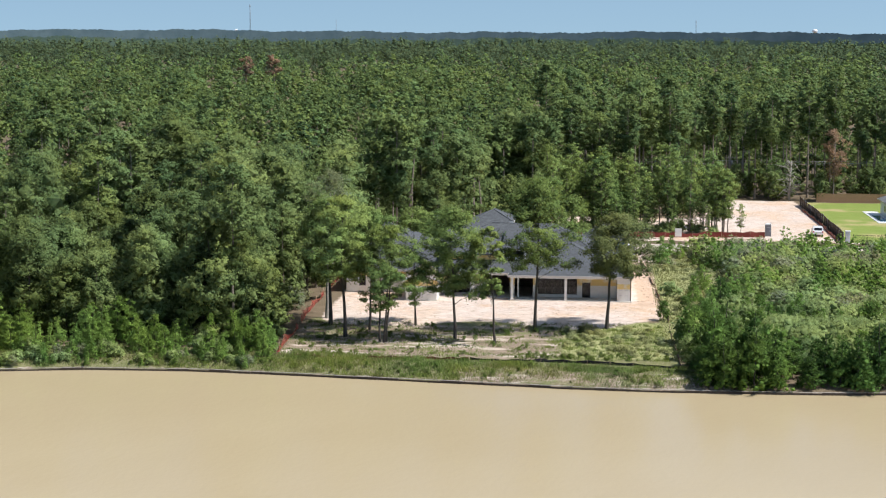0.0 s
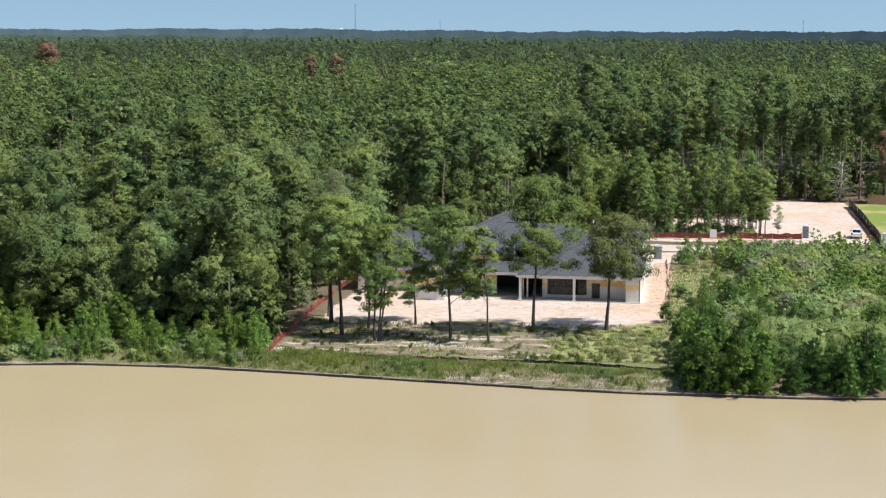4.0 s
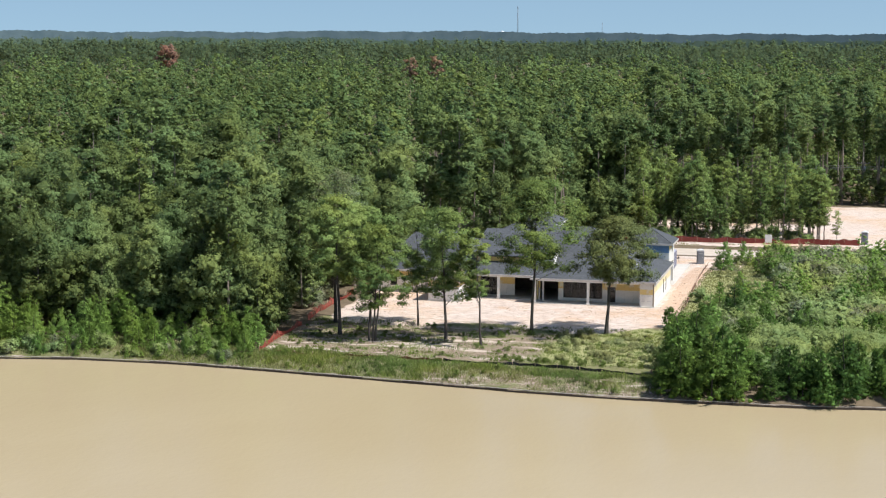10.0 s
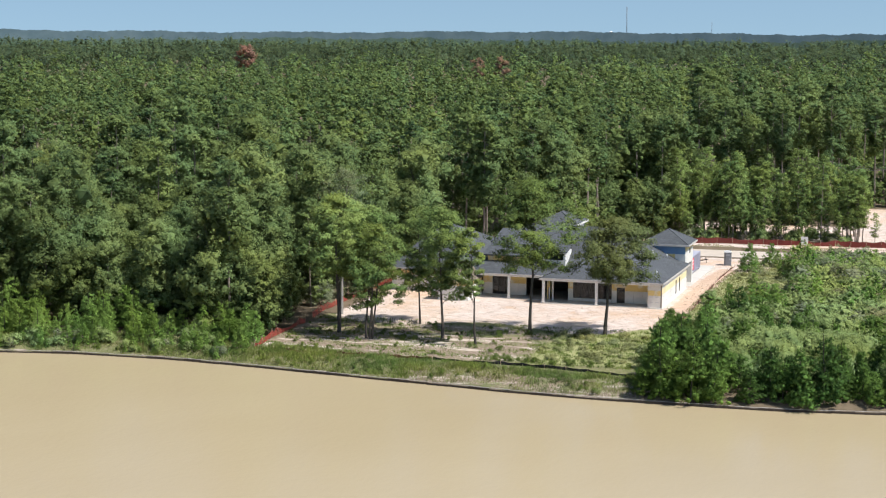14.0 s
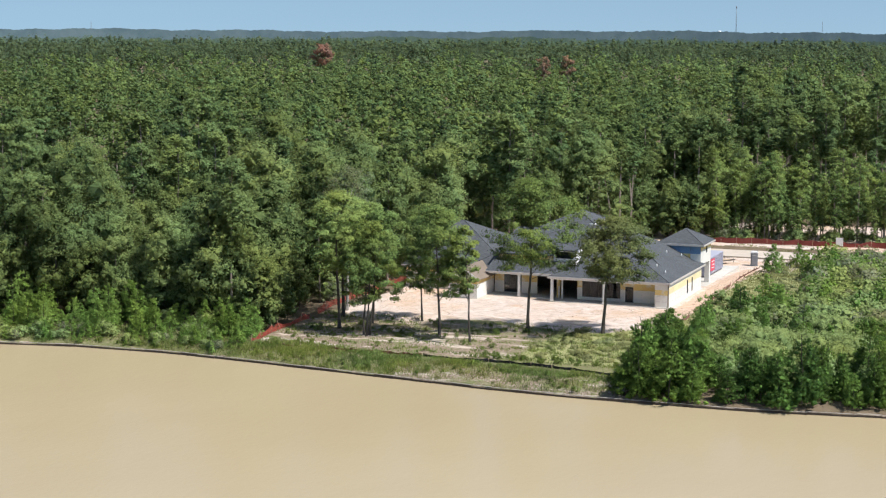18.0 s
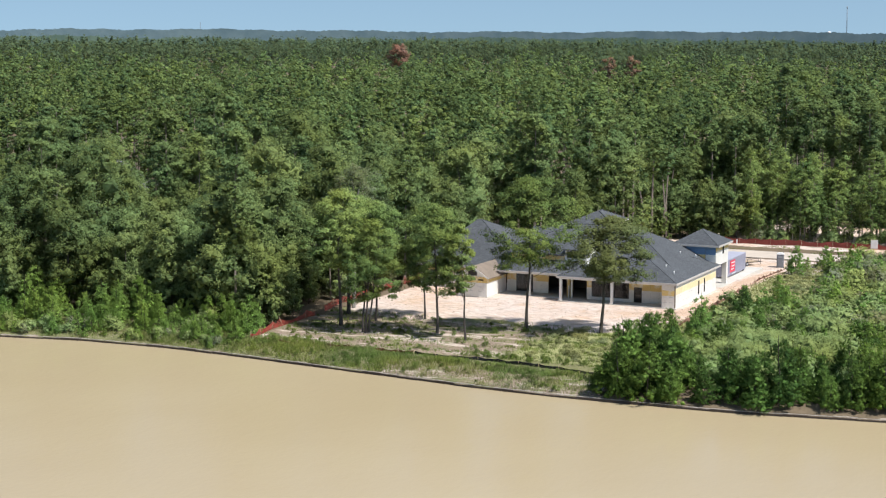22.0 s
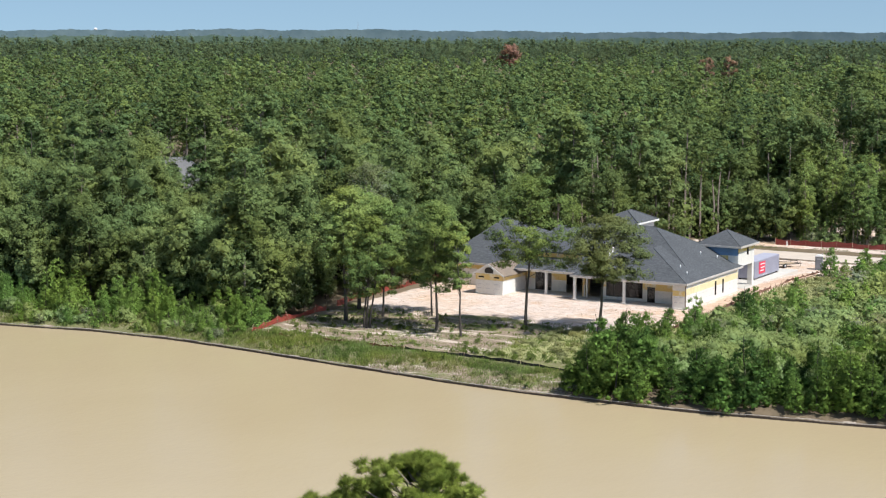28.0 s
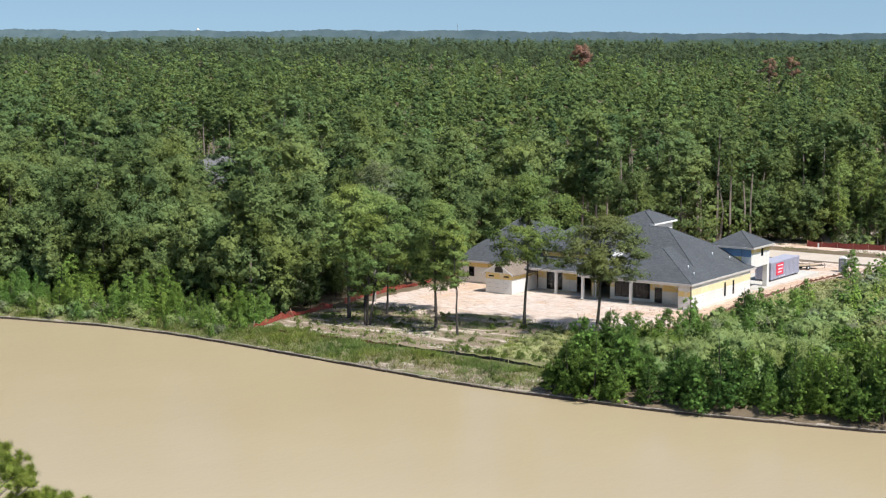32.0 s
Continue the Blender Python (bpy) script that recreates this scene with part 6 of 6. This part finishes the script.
# ------------------------------------------------------------------ low weeds and tussocks
LEAF_WEED = foliage("weed_leaves", (0.13, 0.21, 0.04), (0.31, 0.41, 0.1))
LEAF_HAY = foliage("tussock_grass", (0.28, 0.3, 0.12), (0.41, 0.42, 0.19))
weed = [tree_meshes(650 + i, "dome", 0.75 + 0.15 * i, 0.02, 0.6 + 0.1 * i, 9, 60, 0.09, LEAF_WEED, BARK, 0.015, (0, 0), 1, 0, core=0, tuft=0.3, long=0.5) for i in range(3)]
tussock = [tree_meshes(660 + i, "dome", 0.6 + 0.1 * i, 0.02, 0.9 + 0.15 * i, 10, 80, 0.08, LEAF_HAY, BARK, 0.015, (0, 0), 1, 0, core=8, core_size=0.5, tuft=0.25) for i in range(3)]
rng = np.random.default_rng(66)
for n in range(280):
    if n < 110:
        x, y = rng.uniform(-41, -6), rng.uniform(-37.8, -19)
    elif n < 230:
        x = rng.uniform(-60, 4)
        y = float(shore(x)) + rng.uniform(1.0, 6.5)
        if x > -18 and rng.random() < 0.5:
            continue
    else:
        x, y = rng.uniform(-14, 4), rng.uniform(-38.4, -36.6)
    tree("weed", weed[n % 3], (x, y, float(land(x, y))), rng.random() * 360, rng.uniform(0.22, 0.6), "leafy green weed in the sandy soil", "weed", "weeds")
for n in range(170):
    if n < 100:
        x, y = rng.uniform(5.6, 14), rng.uniform(-16, 57)
    else:
        x, y = rng.uniform(-8.5, 3.2), rng.uniform(-37, -19)
    tree("grass_tussock", tussock[n % 3], (x, y, float(land(x, y))), rng.random() * 360, rng.uniform(0.35, 0.8), "pale olive tussock of tall grass", "grass", "tussocks")

# ------------------------------------------------------------------ grass and weeds
def blades(rng, x, y, h, w, mat, name, label):
    n = len(x)
    z = land(x, y)
    a = rng.random(n) * 6.283
    hh = h * rng.uniform(0.4, 1.2, n)
    ln = rng.normal(size=(n, 2)) * 0.35 * hh[:, None]
    dx, dy = np.cos(a) * w, np.sin(a) * w
    P = np.stack([np.stack([x - dx, y - dy, z - 0.02], -1), np.stack([x + dx, y + dy, z - 0.02], -1), np.stack([x + ln[:, 0], y + ln[:, 1], z + hh], -1)], 1)
    me = tri_mesh(name, P, rng.random(n) * 0.6 + 0.4 * (np.sin(x * 0.7) * np.sin(y * 0.9) * 0.5 + 0.5), mat,
                  np.repeat(unit(rng.normal(size=(n, 3)) * 0.3 + np.array([0, 0, 1])), 3, 0))
    tagged(new(name, me), label, "grass", kind="stuff")


STUFF_GRASS = foliage("bank_grass", (0.14, 0.22, 0.04), (0.34, 0.43, 0.105), 0.0)
STUFF_DRY = foliage("field_grass", (0.2, 0.22, 0.07), (0.4, 0.42, 0.17), 0.0)
rng = np.random.default_rng(71)


def patches(x, y, f, thr):
    v = np.sin(x * f + 2 * np.sin(y * f * 0.8)) + np.sin(y * f * 1.3 + 2 * np.sin(x * f * 0.6)) + 0.6 * np.sin((x - y) * f * 2.1)
    return v > thr


def clusters(rng, cx, cy, per, spread):
    """Points in tufts round the given centres."""
    n = len(cx)
    m = rng.integers(per // 3, per, n)
    sp = np.repeat(spread * rng.uniform(0.3, 1.3, n), m)
    return np.repeat(cx, m) + rng.normal(size=m.sum()) * sp * 1.4, np.repeat(cy, m) + rng.normal(size=m.sum()) * sp


cx = rng.uniform(-88, 6, 620)
cy = shore(cx) + rng.uniform(0.6, 8.5, 620)
k = (rng.random(620) < 0.5) & (cx < -40) | (cx > -40) & (rng.random(620) < np.where(cx > -18, np.where(cy - shore(cx) < 5, 0.2, 0.8), 0.85))
x, y = clusters(rng, cx[k], cy[k], 150, 0.6)
k = (y > shore(x) + 0.35)
blades(rng, x[k], y[k], 0.42, 0.04, STUFF_GRASS, "bank_grass", "green weeds and grass along the pond bank")
cx = rng.uniform(-88, 6, 380)
x, y = clusters(rng, cx, shore(cx) + rng.uniform(0.5, 8.0, 380), 110, 0.7)
k = (y > shore(x) + 0.35)
blades(rng, x[k], y[k], 0.38, 0.04, STUFF_DRY, "dry_bank_grass", "dry yellow-brown grass along the pond bank")
cx, cy = rng.uniform(-40.5, 3.5, 700), rng.uniform(-38.3, -17.5, 700)
k = rng.random(700) < np.where(cx > -8, 0.95, 0.6)
x, y = clusters(rng, cx[k], cy[k], 60, 0.45)
k = (y < -17)
blades(rng, x[k], y[k], 0.28, 0.045, STUFF_GRASS, "lot_weeds", "low green weeds under the lone trees")
x, y = rng.uniform(3.2, 18, 36000), rng.uniform(-38, 57, 36000)
blades(rng, x, y, 0.2, 0.07, STUFF_DRY, "field_grass", "tall yellow-green grass at the edge of the field")
x, y = rng.uniform(-30, 37, 12000), rng.uniform(70, 79, 12000)
k = patches(x, y, 0.6, 0.7)
blades(rng, x[k], y[k], 0.16, 0.08, STUFF_DRY, "verge_grass", "dry grass on the road verge")

# ------------------------------------------------------------------ pine on the near shore
PX, PY, PTOP = 67.15, -181.8, 27.42
rng = np.random.default_rng(81)
np_ = thing("pine_tree", "tall pine on the near shore with tufts of long bright needles", "tree", (PX, PY, -0.9))
H = PTOP + 0.9
C = []
limbs = [([(0, 0, -0.5), (0.1, 0, H * 0.4), (0.0, 0.1, H * 0.8), (0.05, 0, H - 0.4)], [0.34, 0.26, 0.14, 0.03], 10)]
for i in range(124):
    u = 0.03 + 3.4 * (i / 124) ** 1.1
    w = min(2.95, 3.02 * math.sqrt(u / 1.15)) * rng.uniform(0.18, 0.98) * (1 + 0.15 * math.sin(i * 2.4 * 3))
    a = i * 2.4 + rng.normal() * 0.3
    e = np.array([w * math.cos(a), w * math.sin(a), H - u])
    s = np.array([0.03, 0.02, max(H - u - 0.35 - 0.35 * w, H - 5.5)])
    limbs.append(([tuple(s), tuple((s + e) / 2 - np.array([0, 0, 0.1])), tuple(e)], [0.045, 0.03, 0.012], 5))
    e = e + np.array([-0.91, -0.4, 0]) * 0.2 * min(1.0, u / 1.2)
    for j in range(9):
        C.append(e + rng.normal(size=3) * np.array([0.13, 0.13, 0.06]) - (e - s) * rng.random() * 0.12)
for i in range(16):
    e = np.array([-0.91, -0.4, 0]) * rng.uniform(1.5, 3.0) + np.array([rng.normal() * 0.35, rng.normal() * 0.5, H - rng.uniform(0.95, 1.6)])
    s = np.array([0.03, 0.02, e[2] - 1.2])
    limbs.append(([tuple(s), tuple((s + e) / 2 - np.array([0, 0, 0.1])), tuple(e)], [0.05, 0.035, 0.012], 5))
    for j in range(9):
        C.append(e + rng.normal(size=3) * np.array([0.13, 0.13, 0.06]) - (e - s) * rng.random() * 0.12)
C = np.array(C)
per = 170
c = np.repeat(C, per, 0)
dirs = unit(rng.normal(size=c.shape) * np.array([1, 1, 0.8]) + np.array([0, 0, 0.95]))
side = unit(np.cross(dirs, rng.normal(size=c.shape))) * 0.0085
ln = rng.uniform(0.1, 0.25, (len(c), 1))
P = np.stack([c + dirs * 0.02 - side, c + dirs * 0.02 + side, c + dirs * ln], 1)
NEEDLE = foliage("long_bright_needles", (0.19, 0.28, 0.035), (0.52, 0.61, 0.13), 0.0, gaps=0.0)
solid("crown", tri_mesh("crown", P, np.repeat(rng.random(len(C)), per) * 0.5 + rng.random(len(c)) * 0.5, NEEDLE, np.repeat(unit(dirs + 0.5 * unit(c - np.array([0, 0, H - 2.6])) + np.array([0, 0, 0.4])), 3, 0)), None, np_)
tubes("trunk", limbs, BARK_PINE, np_)
